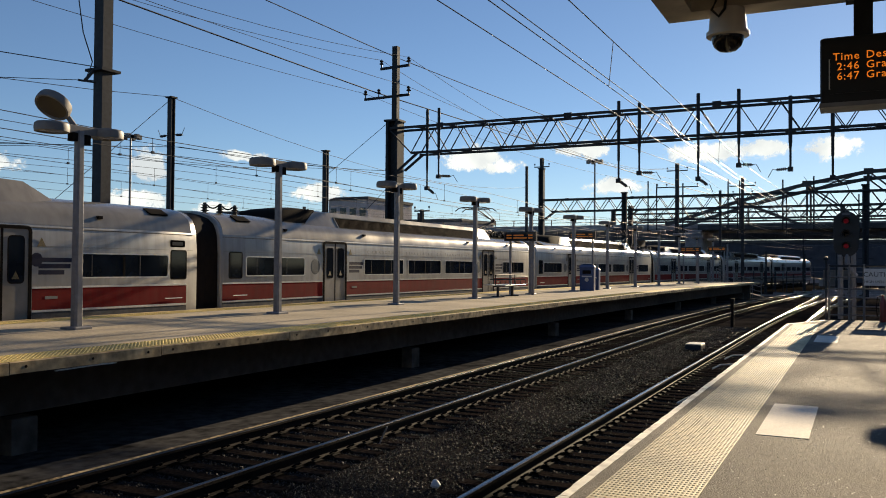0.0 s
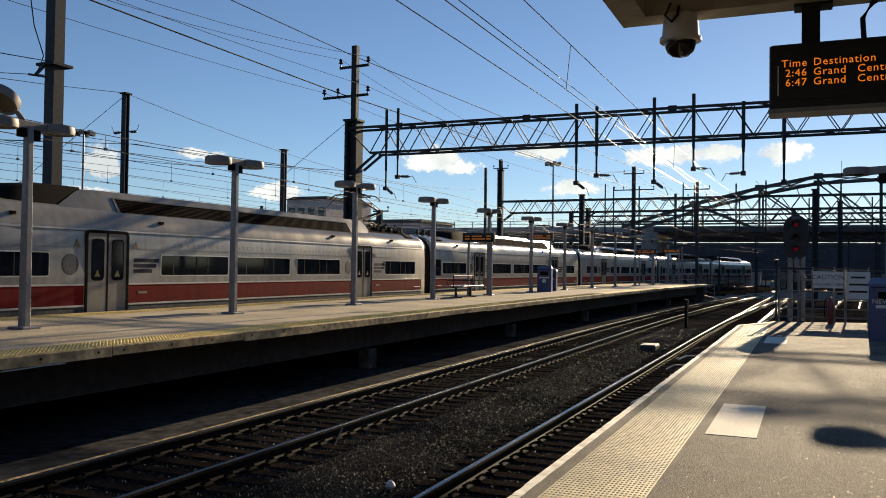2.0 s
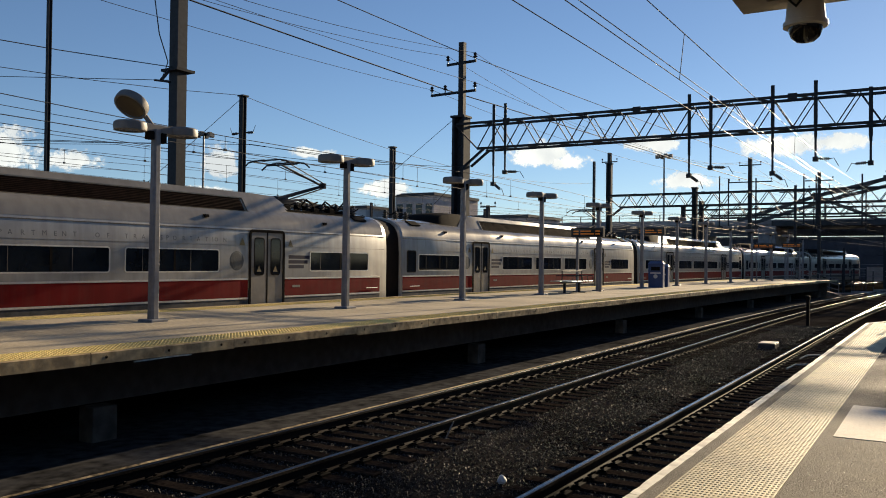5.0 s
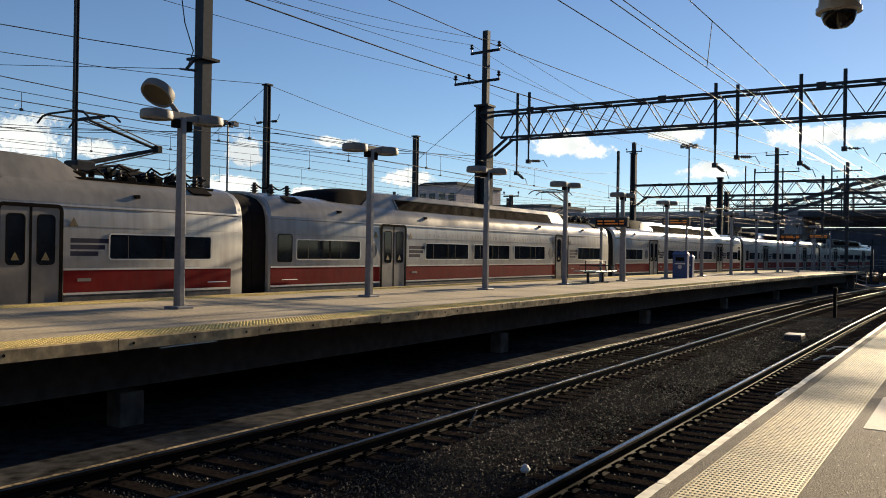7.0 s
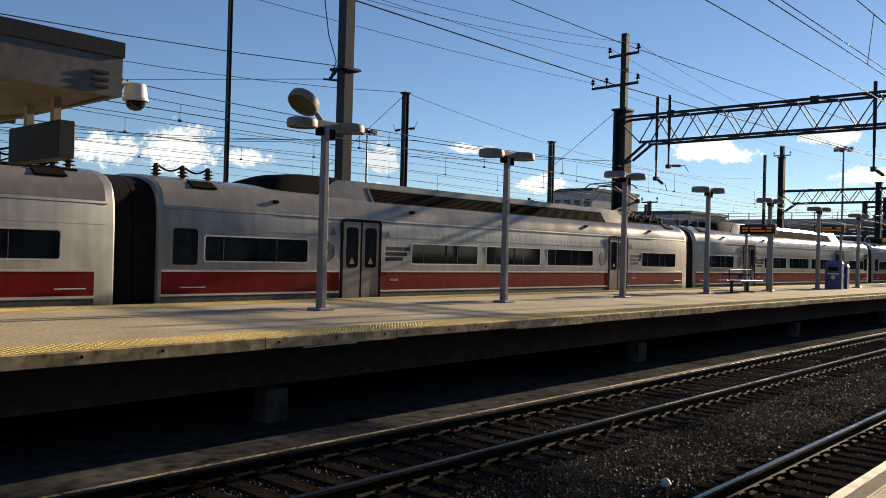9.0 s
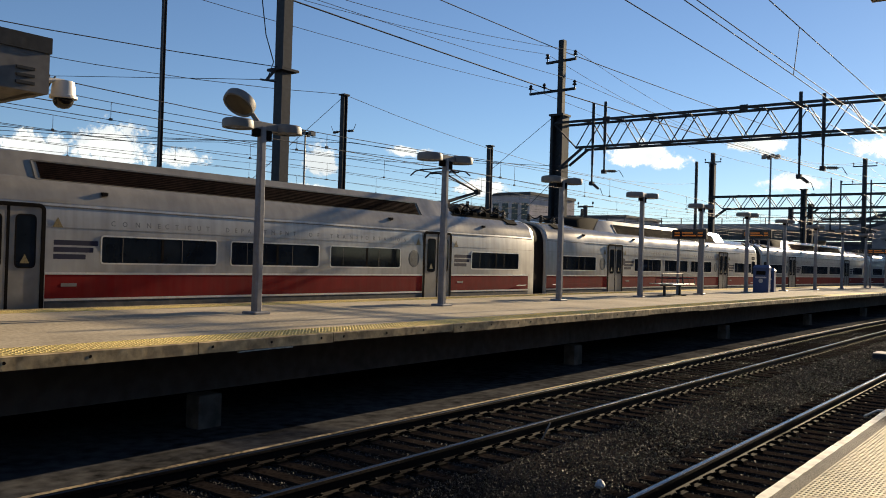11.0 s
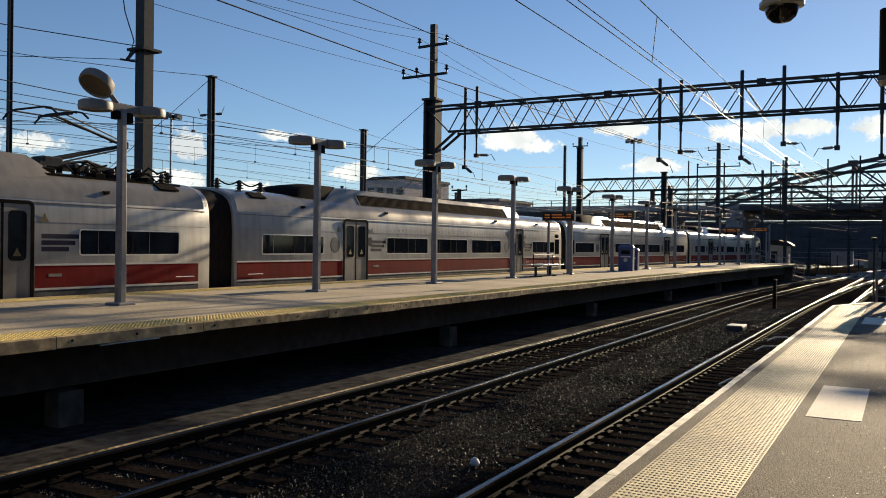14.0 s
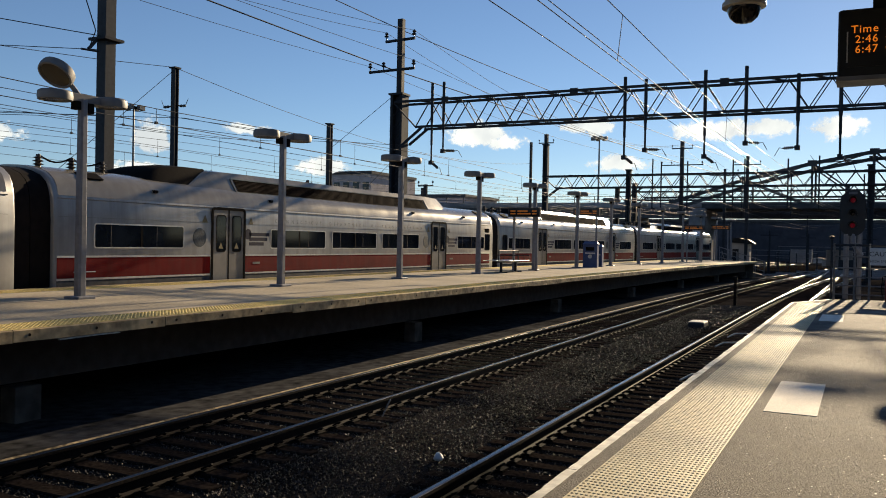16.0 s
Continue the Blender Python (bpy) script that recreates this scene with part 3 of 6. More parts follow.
part("top_plate", Shape().box(-0.8, -0.55, -0.12, 0.05, 0.715, 0.737), M_STEEL, disp)
part("conduit", Shape().tube([(-0.35, 0, 0.45), (-0.36, 0, 0.62), (-0.3, 0, 0.72), (-0.2, 0, 0.78)], 0.018, 8), M_STEEL, disp)
for row, text in enumerate(("Time Destination", "2:46 Grand Central", "6:47 Grand Central")):
    z = 0.288 - 0.068 * row
    for word, x in zip(text.split(" "), (-0.88 if row == 0 else -0.855, -0.675, -0.4)):
        lettering(word, 0.074, M_LED, Matrix.Translation((x, -0.131, z)) @ pose(0, 0, 0, 90, 0, 0), "display_text", disp, 0.001, spacing=1.12)
part("reflection_strip", Shape().box(-0.905, -0.897, -0.132, -0.129, 0.09, 0.3), M_SIGN, disp, "pale strip at the screen edge")

# ---- train ----
BODY = [(1.50, -0.55), (1.58, -0.2), (1.60, 0.0), (1.60, 1.5), (1.57, 1.93), (1.555, 2.02), (1.51, 2.18), (1.42, 2.34), (1.22, 2.49), (0.9, 2.6), (0.5, 2.665), (0.0, 2.69)]
CAR_PITCH, CAR_HALF = 25.05, 12.025
Z0 = -RAIL_Z  # local heights count from the rail top


def ring_of(profile, y, sx=1.0, lift=0.0):
    right = [(x * sx, y, z + Z0 + lift) for x, z in profile]
    left = [(-x * sx, y, z + Z0 + lift) for x, z in reversed(profile[:-1])]
    return right + left


def rounded(x, y0, y1, z0, z1, r, n=4):
    """Corner-rounded outline in the plane at x."""
    pts = []
    for cy, cz, a0 in ((y1 - r, z1 - r, 0), (y0 + r, z1 - r, 90), (y0 + r, z0 + r, 180), (y1 - r, z0 + r, 270)):
        for i in range(n + 1):
            an = radians(a0 + 90 * i / n)
            pts.append((x, cy + r * math.cos(an), cz + r * math.sin(an)))
    return pts


def panel(x, y0, y1, z0, z1, r, depth, side=1):
    a = rounded(side * x, y0, y1, z0, z1, r)
    b = [(px + side * depth, py, pz) for px, py, pz in a]
    return Shape().loft([a, b])


def ring_frame(x, y0, y1, z0, z1, r, w, depth, side=1):
    o0, i0 = rounded(side * x, y0 - w, y1 + w, z0 - w, z1 + w, r + w), rounded(side * x, y0, y1, z0, z1, r)
    o1, i1 = [(p[0] + side * depth, p[1], p[2]) for p in o0], [(p[0] + side * depth, p[1], p[2]) for p in i0]
    return Shape().loft([o0, o1, i1, i0, o0], caps=False)


WINDOWS = [(1.04, 3.95), (7.48, 10.4), (10.73, 13.64), (13.98, 16.9), (20.41, 23.34)]
DOORS = [(5.03, 6.28), (18.02, 19.27)]


def car(label, pantograph=True, end_windows=(True, True), plate=False):
    c = thing("train_car", (TRACK_TRAIN, 0, RAIL_Z), label, "train car", "train")
    u = lambda s: s * CAR_HALF / 12.15 - CAR_HALF
    part("body", Shape().loft([ring_of(BODY, -CAR_HALF, 0.975), ring_of(BODY, -CAR_HALF + 0.015, 0.99), ring_of(BODY, -CAR_HALF + 0.06), *[ring_of(BODY, -CAR_HALF + 0.1 + (2 * CAR_HALF - 0.2) * i / 8) for i in range(1, 8)], ring_of(BODY, CAR_HALF + 0.03), ring_of(BODY, CAR_HALF + 0.065, 0.99), ring_of(BODY, CAR_HALF + 0.08, 0.975)]), M_WHITE, c, "silvery white painted car side", True)
    cap = [(1.565, 1.99), (1.517, 2.185), (1.427, 2.346), (1.226, 2.497), (0.904, 2.607), (0.5, 2.672), (0.0, 2.697)]
    part("roof_skin", Shape().loft([ring_of(cap, -CAR_HALF + 0.12), *[ring_of(cap, -CAR_HALF + 0.12 + (2 * CAR_HALF - 0.24) * i / 8) for i in range(1, 9)]]), M_ROOF, c, "cream painted curved roof", True)
    for s in (-1, 1):
        part("gangway", Shape().loft([[(x * 0.93, s * (CAR_HALF - 0.02), z) for x, _, z in ring_of(BODY, 0, 1, -0.06)], [(x * 0.93, s * (CAR_HALF + 0.49), z) for x, _, z in ring_of(BODY, 0, 1, -0.06)]]), M_GANG, c, "dark brown gangway bellows", True)
    for s in (-1, 1):
        spans, at = [], 0.08
        for d0, d1 in DOORS:
            spans.append((at, d0 - 0.1))
            at = d1 + 0.1
        spans.append((at, 2 * CAR_HALF - 0.08))
        for a0, a1 in spans:
            x0 = 1.6
            part("red_band", panel(x0, u(a0), u(a1), 0.165 + Z0, 0.62 + Z0, 0.01, 0.004, s), M_RED, c, "dull red painted band")
            part("trim_strip", panel(x0, u(a0), u(a1), 0.625 + Z0, 0.665 + Z0, 0.005, 0.012, s), M_TRIM, c, "bright upper trim")
            part("trim_strip", panel(x0, u(a0), u(a1), 0.12 + Z0, 0.16 + Z0, 0.005, 0.012, s), M_TRIM, c, "bright lower trim")
            part("sill_panel", panel(x0, u(a0), u(a1), -0.16 + Z0, 0.11 + Z0, 0.005, 0.003, s), M_SKIRT, c, "dirty grey sill panel")
        part("gutter", panel(1.572, u(0.1), u(24.2), 1.915 + Z0, 1.935 + Z0, 0.005, 0.012, s), M_SKIRT, c, "dark roof gutter seam")
        part("belt_seam", panel(1.6, u(0.1), u(24.2), 1.522 + Z0, 1.53 + Z0, 0.003, 0.004, s), M_DOOR, c, "thin panel seam")
        for w0, w1 in WINDOWS:
            part("window_frame", ring_frame(1.598, u(w0 + 0.05), u(w1 - 0.05), 0.86 + Z0, 1.38 + Z0, 0.05, 0.03, 0.018, s), M_TRIM, c, "bright aluminium window frame", True)
            mid = (w0 + w1) / 2
            for a0, a1 in ((w0 + 0.05, mid - 0.03), (mid + 0.03, w1 - 0.05)):
                part("window_pane", panel(1.598, u(a0), u(a1), 0.855 + Z0, 1.385 + Z0, 0.04, 0.009, s), M_GLASS, c, "dark tinted glass pane")
                part("glazing_bar", panel(1.598, u(a0 + 0.46), u(a0 + 0.475), 0.87 + Z0, 1.37 + Z0, 0.003, 0.012, s), M_SKIRT, c, "thin dull glazing bar")
            part("mullion", panel(1.598, u(mid - 0.03), u(mid + 0.03), 0.86 + Z0, 1.38 + Z0, 0.004, 0.016, s), M_RUBBER, c)
        for has, e0 in ((end_windows[0], 0.36), (end_windows[1], 23.42)):
            if has:
                part("end_window", panel(1.598, u(e0), u(e0 + 0.52), 0.8 + Z0, 1.5 + Z0, 0.04, 0.008, s), M_GLASS, c, "narrow dark end window")
                part("window_frame", ring_frame(1.598, u(e0), u(e0 + 0.52), 0.8 + Z0, 1.5 + Z0, 0.04, 0.03, 0.014, s), M_RUBBER, c, "black rubber window surround", True)
        for d0, d1 in DOORS:
            part("door_surround", ring_frame(1.598, u(d0), u(d1), -0.14 + Z0, 1.88 + Z0, 0.06, 0.075, 0.022, s), M_RUBBER, c, "black rubber door surround", True)
            mid = (d0 + d1) / 2
            for a0, a1 in ((d0, mid - 0.015), (mid + 0.015, d1)):
                leaf = part("door_leaf", panel(1.592, u(a0), u(a1), -0.14 + Z0, 1.88 + Z0, 0.03, 0.012, s), M_DOOR, c, "dull steel sliding door leaf")
                part("door_pane", panel(1.603, u(a0 + 0.14), u(a1 - 0.12), 0.76 + Z0, 1.72 + Z0, 0.07, 0.006, s), M_GLASS, leaf, "dark tall door window")
                part("pane_surround", ring_frame(1.602, u(a0 + 0.14), u(a1 - 0.12), 0.76 + Z0, 1.72 + Z0, 0.07, 0.025, 0.01, s), M_RUBBER, leaf, "", True)
                part("warning_sticker", Shape().add([(s * 1.611, u((a0 + a1) / 2) + q, z + Z0) for q, z in ((-0.09, 0.83), (0.09, 0.83), (0.0, 1.0))] + [(s * 1.612, u((a0 + a1) / 2) + q, z + Z0) for q, z in ((-0.09, 0.83), (0.09, 0.83), (0.0, 1.0))], [(0, 1, 2), (5, 4, 3), (0, 3, 4, 1), (1, 4, 5, 2), (2, 5, 3, 0)]), M_STICKER, leaf, "faded yellow triangular sticker")
            part("door_gap", panel(1.59, u(mid - 0.03), u(mid + 0.03), -0.14 + Z0, 1.88 + Z0, 0.004, 0.016, s), M_RUBBER, c)
            for q in (d0 - 0.32, d1 + 0.32):
                part("warning_sticker", Shape().add([(s * 1.6, u(q) + k, z + Z0) for k, z in ((-0.11, 1.52), (0.11, 1.52), (0.0, 1.72))] + [(s * 1.604, u(q) + k, z + Z0) for k, z in ((-0.11, 1.52), (0.11, 1.52), (0.0, 1.72))], [(0, 1, 2), (5, 4, 3), (0, 3, 4, 1), (1, 4, 5, 2), (2, 5, 3, 0)]), M_STICKER, c, "faded yellow triangular warning sticker")
            # owner's name as three plain bars beside the door, and a small car number
            for row, ln in enumerate((0.92, 0.82, 0.66)):
                part("name_bar", panel(1.6, u(d1 + 0.25), u(d1 + 0.25 + ln), 1.19 - 0.135 * row + Z0, 1.287 - 0.135 * row + Z0, 0.01, 0.004, s), M_INK, c, "navy lettering bar")
            if plate:
                part("round_emblem", Shape().turned([(0.0, -0.003), (0.15, -0.003), (0.15, 0.004), (0.0, 0.004)], 20, m=Matrix.Translation((s * 1.6, u(d1 + 0.2), 1.24 + Z0)) @ pose(0, 0, 0, 0, 90, 0)), M_INK, c, "navy round emblem")
            part("number_bar", panel(1.604, u(d1 + 0.42), u(d1 + 0.74), 0.39 + Z0, 0.455 + Z0, 0.01, 0.004, s), M_DOOR, c, "pale number bar")
            if plate:
                for q0 in (23.38,):
                    part("number_plate", panel(1.6, u(q0), u(q0 + 0.52), 1.6 + Z0, 1.78 + Z0, 0.04, 0.006, s), M_RUBBER, c, "black framed number plate with a pale bar")
                    part("plate_bar", panel(1.606, u(q0 + 0.07), u(q0 + 0.45), 1.645 + Z0, 1.735 + Z0, 0.02, 0.004, s), M_DOOR, c, "pale number bar")
            part("seal", Shape().turned([(0.0, -0.003), (0.25, -0.003), (0.25, 0.004), (0.2, 0.006), (0.0, 0.006)], 24, m=Matrix.Translation((s * 1.6, u(d0 - 0.52), 1.12 + Z0)) @ pose(0, 0, 0, 0, 90, 0)), M_SEAL, c, "round slate-blue seal")
        for q in (0.5, 23.2):
            part("grab_rail", Shape().rod((s * 1.63, u(q), 0.3 + Z0), (s * 1.63, u(q + 0.6), 0.3 + Z0), 0.012, 6), M_TRIM, c)
        for q in (3.0, 7.6, 16.5, 21.2):
            part("marker_light", Shape().box(*sorted((s * 1.46, s * 1.56)), u(q) - 0.06, u(q) + 0.06, 2.2 + Z0, 2.27 + Z0), M_RUBBER, c)
        for q in (0.9, 22.9):
            part("roof_vent", Shape().loft([[(s * x, y, z + Z0) for x, y, z in ((1.12, u(q), 2.545), (1.38, u(q), 2.4), (1.38, u(q + 0.6), 2.4), (1.12, u(q + 0.6), 2.545))], [(s * x, y, z + Z0) for x, y, z in ((1.14, u(q), 2.575), (1.4, u(q), 2.43), (1.4, u(q + 0.6), 2.43), (1.14, u(q + 0.6), 2.575))]]), M_RUBBER, c, "dark louvred roof vent")
        if s > 0:
            start = u(7.72)
            for word in ("CONNECTICUT", "DEPARTMENT", "OF", "TRANSPORTATION"):
                for sign in word:
                    put = lettering(sign, 0.15, M_GREYINK, Matrix.Translation((1.5945, start, 1.6 + Z0)) @ Matrix.Rotation(radians(-3.99), 4, "Y") @ pose(0, 0, 0, 90, 0, 90), "letter", c, 0.001)
                    ys = [v.co.y for v in put.data.vertices]
                    start = max(ys) + 1.35 * (max(ys) - min(ys)) + 0.03
                start += 0.3
    # roof hump with its intake and grilles
    sect = lambda y, k, h: [(1.34 * k, y, 2.34 + Z0), (1.3 * k, y, 2.41 + Z0), (0.95 * k, y, 2.45 + h + Z0), (0.5 * k, y, 2.5 + h + Z0), (0, y, 2.52 + h + Z0), (-0.5 * k, y, 2.5 + h + Z0), (-0.95 * k, y, 2.45 + h + Z0), (-1.3 * k, y, 2.41 + Z0), (-1.34 * k, y, 2.34 + Z0)]
    part("roof_hump", Shape().loft([sect(u(4.4), 1.0, 0.1), sect(u(5.35), 1, 0.5), sect(u(6.3), 1, 0.53), sect(u(12), 1, 0.53), sect(u(18.6), 1, 0.53), sect(u(19.6), 1, 0.5), sect(u(20.5), 1.0, 0.08)]), M_ROOF, c, "cream equipment hump on the roof", True)
    part("air_intake", Shape().loft([sect(u(3.0), 0.9, 0.12), sect(u(3.3), 0.92, 0.32), sect(u(3.8), 0.93, 0.47), sect(u(4.5), 0.94, 0.55), sect(u(5.4), 0.93, 0.56)]), M_RUBBER, c, "black rounded air intake", True)
    for s in (-1, 1):
        on = lambda k, out=0.0: (s * (1.3 - 0.35 * k + 0.83 * out), 2.41 + 0.57 * k + 0.56 * out + Z0)
        g0, g1 = 0.04, 0.66
        gr = part("grille", Shape().loft([[(on(k, o)[0], u(yv), on(k, o)[1]) for k, o in ((g0, 0.008), (g1, 0.008), (g1, -0.01), (g0, -0.01))] for yv in (6.4, 18.1)]), M_GRILLE, c, "brown louvred grille")
        for i in range(9):
            k = g0 + (g1 - g0) * (i + 0.5) / 9
            xs, zs = on(k, 0.014)
            part("slat", Shape().beam((xs, u(6.42), zs), (xs, u(18.08), zs), 0.02, 0.012), M_GRILLE, gr)
        for k in (g0 - 0.03, g1 + 0.03):
            part("grille_frame", Shape().beam((on(k, 0.012)[0], u(6.3), on(k, 0.012)[1]), (on(k, 0.012)[0], u(18.2), on(k, 0.012)[1]), 0.03, 0.03), M_ROOF, gr)
        for yv in (6.3, 18.2):
            part("grille_frame", Shape().beam((on(g0, 0.012)[0], u(yv), on(g0, 0.012)[1]), (on(g1, 0.012)[0], u(yv), on(g1, 0.012)[1]), 0.04, 0.03), M_ROOF, gr)
    # roof insulators with bus cable at both ends
    ins = [(r * 1.0, z * 0.95) for r, z in ((0.0, 0.0), (0.06, 0.0), (0.06, 0.05), (0.13, 0.07), (0.06, 0.1), (0.06, 0.13), (0.13, 0.15), (0.06, 0.18), (0.06, 0.21), (0.11, 0.23), (0.05, 0.26), (0.05, 0.31), (0.0, 0.31))]
    tops = []
    for q in ((0.4, 1.3, 2.2) if not pantograph else (0.5, 1.15, 1.8, 22.4, 23.0, 23.9)):
        part("insulator", Shape().turned(ins, 12, (0.55, u(q), 2.64 + Z0)), M_INSUL, c, "brown ribbed insulator", True)
        tops.append(Vector((0.55, u(q), 2.93 + Z0)))
    cable = []
    for p, q in zip(tops, tops[1:]):
        if (q - p).y < 3:
            cable += [p.lerp(q, k / 6) - Vector((0, 0, 0.14 * math.sin(math.pi * k / 6))) for k in range(7)]
        elif cable:
            part("bus_cable", Shape().tube(cable, 0.022, 6), M_RUBBER, c, "black drooping roof cable")
            cable = []
    if len(cable) > 1:
        part("bus_cable", Shape().tube(cable, 0.022, 6), M_RUBBER, c, "black drooping roof cable")
    if pantograph:
        y0 = u(20.7)
        for q, w, hh in ((-0.6, 0.4, 0.08), (0.75, 0.3, 0.06), (1.5, 0.26, 0.1), (2.2, 0.2, 0.05)):
            part("roof_gear", Shape().box(0.62, 1.0, y0 + q - w / 2, y0 + q + w / 2, 2.56 + Z0, 2.66 + hh + Z0, 0.03), M_RUBBER, c, "dark rooftop electrical gear")
        for k in range(3):
            part("roof_cable", Shape().tube([(0.7, y0 + 0.4 + 0.9 * k, 2.8 + Z0), (0.72, y0 + 0.6 + 0.9 * k, 2.98 + Z0), (0.7, y0 + 0.9 + 0.9 * k, 2.86 + Z0), (0.66, y0 + 1.2 + 0.9 * k, 2.94 + Z0)], 0.026, 6), M_RUBBER, c, "black looping roof cable")
        grng = random.Random(3)
        for k in range(9):
            q, w, hh = -0.7 + 0.42 * k, grng.uniform(0.08, 0.24), grng.uniform(0.05, 0.2)
            part("roof_fitting", Shape().box(0.3, 0.3 + grng.uniform(0.1, 0.3), y0 + q - w / 2, y0 + q + w / 2, 2.6 + Z0, 2.7 + hh + Z0, 0.02), M_RUBBER, c, "dark rooftop fitting")
        for q in (0.55, 1.25, 2.75):
            part("insulator", Shape().turned(ins, 12, (0.8, y0 + q, 2.56 + Z0)), M_INSUL, c, "brown ribbed insulator", True)
        part("roof_hose", Shape().tube([(0.82, y0 - 0.3 + 0.26 * k, 2.74 + 0.11 * math.sin(2.1 * k) + Z0) for k in range(14)], 0.02, 6), M_RUBBER, c, "black looping hose")
        part("roof_gear_rail", Shape().box(1.02, 1.08, y0 - 0.9, y0 + 3.1, 2.53 + Z0, 2.6 + Z0), M_RUBBER, c, "dark mounting rail")
        base = Shape()
        for sx in (-0.45, 0.45):
            base.beam((sx, y0 - 0.5, 2.86 + Z0), (sx, y0 + 1.7, 2.86 + Z0), 0.07, 0.09)
        for q in (-0.4, 0.5, 1.6):
            base.beam((-0.5, y0 + q, 2.87 + Z0), (0.5, y0 + q, 2.87 + Z0), 0.08, 0.08)
        for sx in (-0.3, 0.1, 0.35):
            base.tube([(sx, y0 + 0.2, 2.9 + Z0), (sx, y0 + 0.9, 3.02 + Z0), (sx, y0 + 1.7, 2.85 + Z0)], 0.035, 6)
        base.box(-0.25, 0.25, y0 - 0.15, y0 + 0.35, 2.88 + Z0, 3.06 + Z0, 0.03)
        pg = part("pantograph", base, M_STEEL, c, "folding single-arm pantograph raised to the wire")
        for q in (-0.3, 1.4):
            for sx in (-0.45, 0.45):
                part("insulator", Shape().turned([(a * 0.8, b * 0.55) for a, b in ins], 10, (sx, y0 + q, 2.66 + Z0)), M_INSUL, pg, "brown ribbed insulator", True)
        knee = (0, y0 + 2.25, 3.55 + Z0)
        part("lower_arm", Shape().rod((0, y0 + 0.15, 3.0 + Z0), knee, 0.06, 8, 0.045).rod((0.12, y0 + 0.45, 2.98 + Z0), (0.08, y0 + 2.15, 3.46 + Z0), 0.02, 6), M_STEEL, pg)
        part("upper_arm", Shape().rod(knee, (0, y0 + 0.3, 4.03 + Z0), 0.04, 8, 0.03).rod((0.1, y0 + 2.2, 3.62 + Z0), (0.3, y0 + 0.35, 4.05 + Z0), 0.018, 6).rod((-0.1, y0 + 2.2, 3.62 + Z0), (-0.3, y0 + 0.35, 4.05 + Z0), 0.018, 6).box(-0.1, 0.1, y0 + 2.17, y0 + 2.33, 3.47 + Z0, 3.65 + Z0, 0.02), M_STEEL, pg)
        hd = Shape()
        for q in (-0.35, 0.45):
            hd.tube([(-0.95, y0 + q, 3.93 + Z0), (-0.75, y0 + q, 4.07 + Z0), (-0.5, y0 + q, 4.11 + Z0), (0.5, y0 + q, 4.11 + Z0), (0.75, y0 + q, 4.07 + Z0), (0.95, y0 + q, 3.93 + Z0)], 0.025, 6)
        for sx in (-0.55, 0.55):
            hd.rod((sx, y0 - 0.35, 4.08 + Z0), (sx, y0 + 0.45, 4.08 + Z0), 0.018, 6)
        hd.rod((-0.6, y0 + 0.3, 4.04 + Z0), (0.6, y0 + 0.3, 4.04 + Z0), 0.022, 6)
        part("head", hd, M_STEEL, pg, "contact strips with curved horns")
    # running gear
    for q in (4.3, 20.0):
        bg = part("bogie", Shape().box(-1.2, 1.2, u(q) - 1.5, u(q) + 1.5, 0.35, 0.62, 0.04), M_SKIRT, c, "dark bogie frame")
        for wq in (-1.1, 1.1):
            for sx in (-1, 1):
                part("wheel", Shape().rod((sx * 0.68, u(q) + wq, 0.44), (sx * 0.81, u(q) + wq, 0.44), 0.435, 24), M_RUST, bg)
    part("underframe", Shape().box(-1.35, 1.35, u(7.6), u(16.7), 0.3, 0.75, 0.03), M_SKIRT, c, "dark equipment boxes under the floor")
    return c


base_car = car("silver and red commuter train car with rooftop pantograph", True, (True, False))
lead_car = car("silver and red commuter train car with plain rear roof", False, (False, True), True)
tail_car = car("silver and red commuter train car with a plain roof end", False, (True, False))
at = pose(TRACK_TRAIN, 0, RAIL_Z)
CARS = [lead_car, base_car, copy_thing(base_car, at), copy_thing(lead_car, at), tail_car, copy_thing(lead_car, at)]

# ---- things on the far platform ----
LAMP_X = -12.45


def lamp_head(m, parent, k=1.0):
    m = m @ Matrix.Diagonal((k, k, k, 1))
    hd = part("lamp_head", Shape().turned([(0.0, 0.09), (0.27, 0.085), (0.3, 0.06), (0.31, -0.02), (0.3, -0.085), (0.27, -0.09), (0.26, -0.06), (0.0, -0.055)], 24, m=m), M_LAMPHEAD, parent, "", True)
    part("lens", Shape().turned([(0.0, -0.062), (0.255, -0.064), (0.2, -0.075), (0.0, -0.08)], 20, m=m), M_LENS, hd, "pale round lens", True)


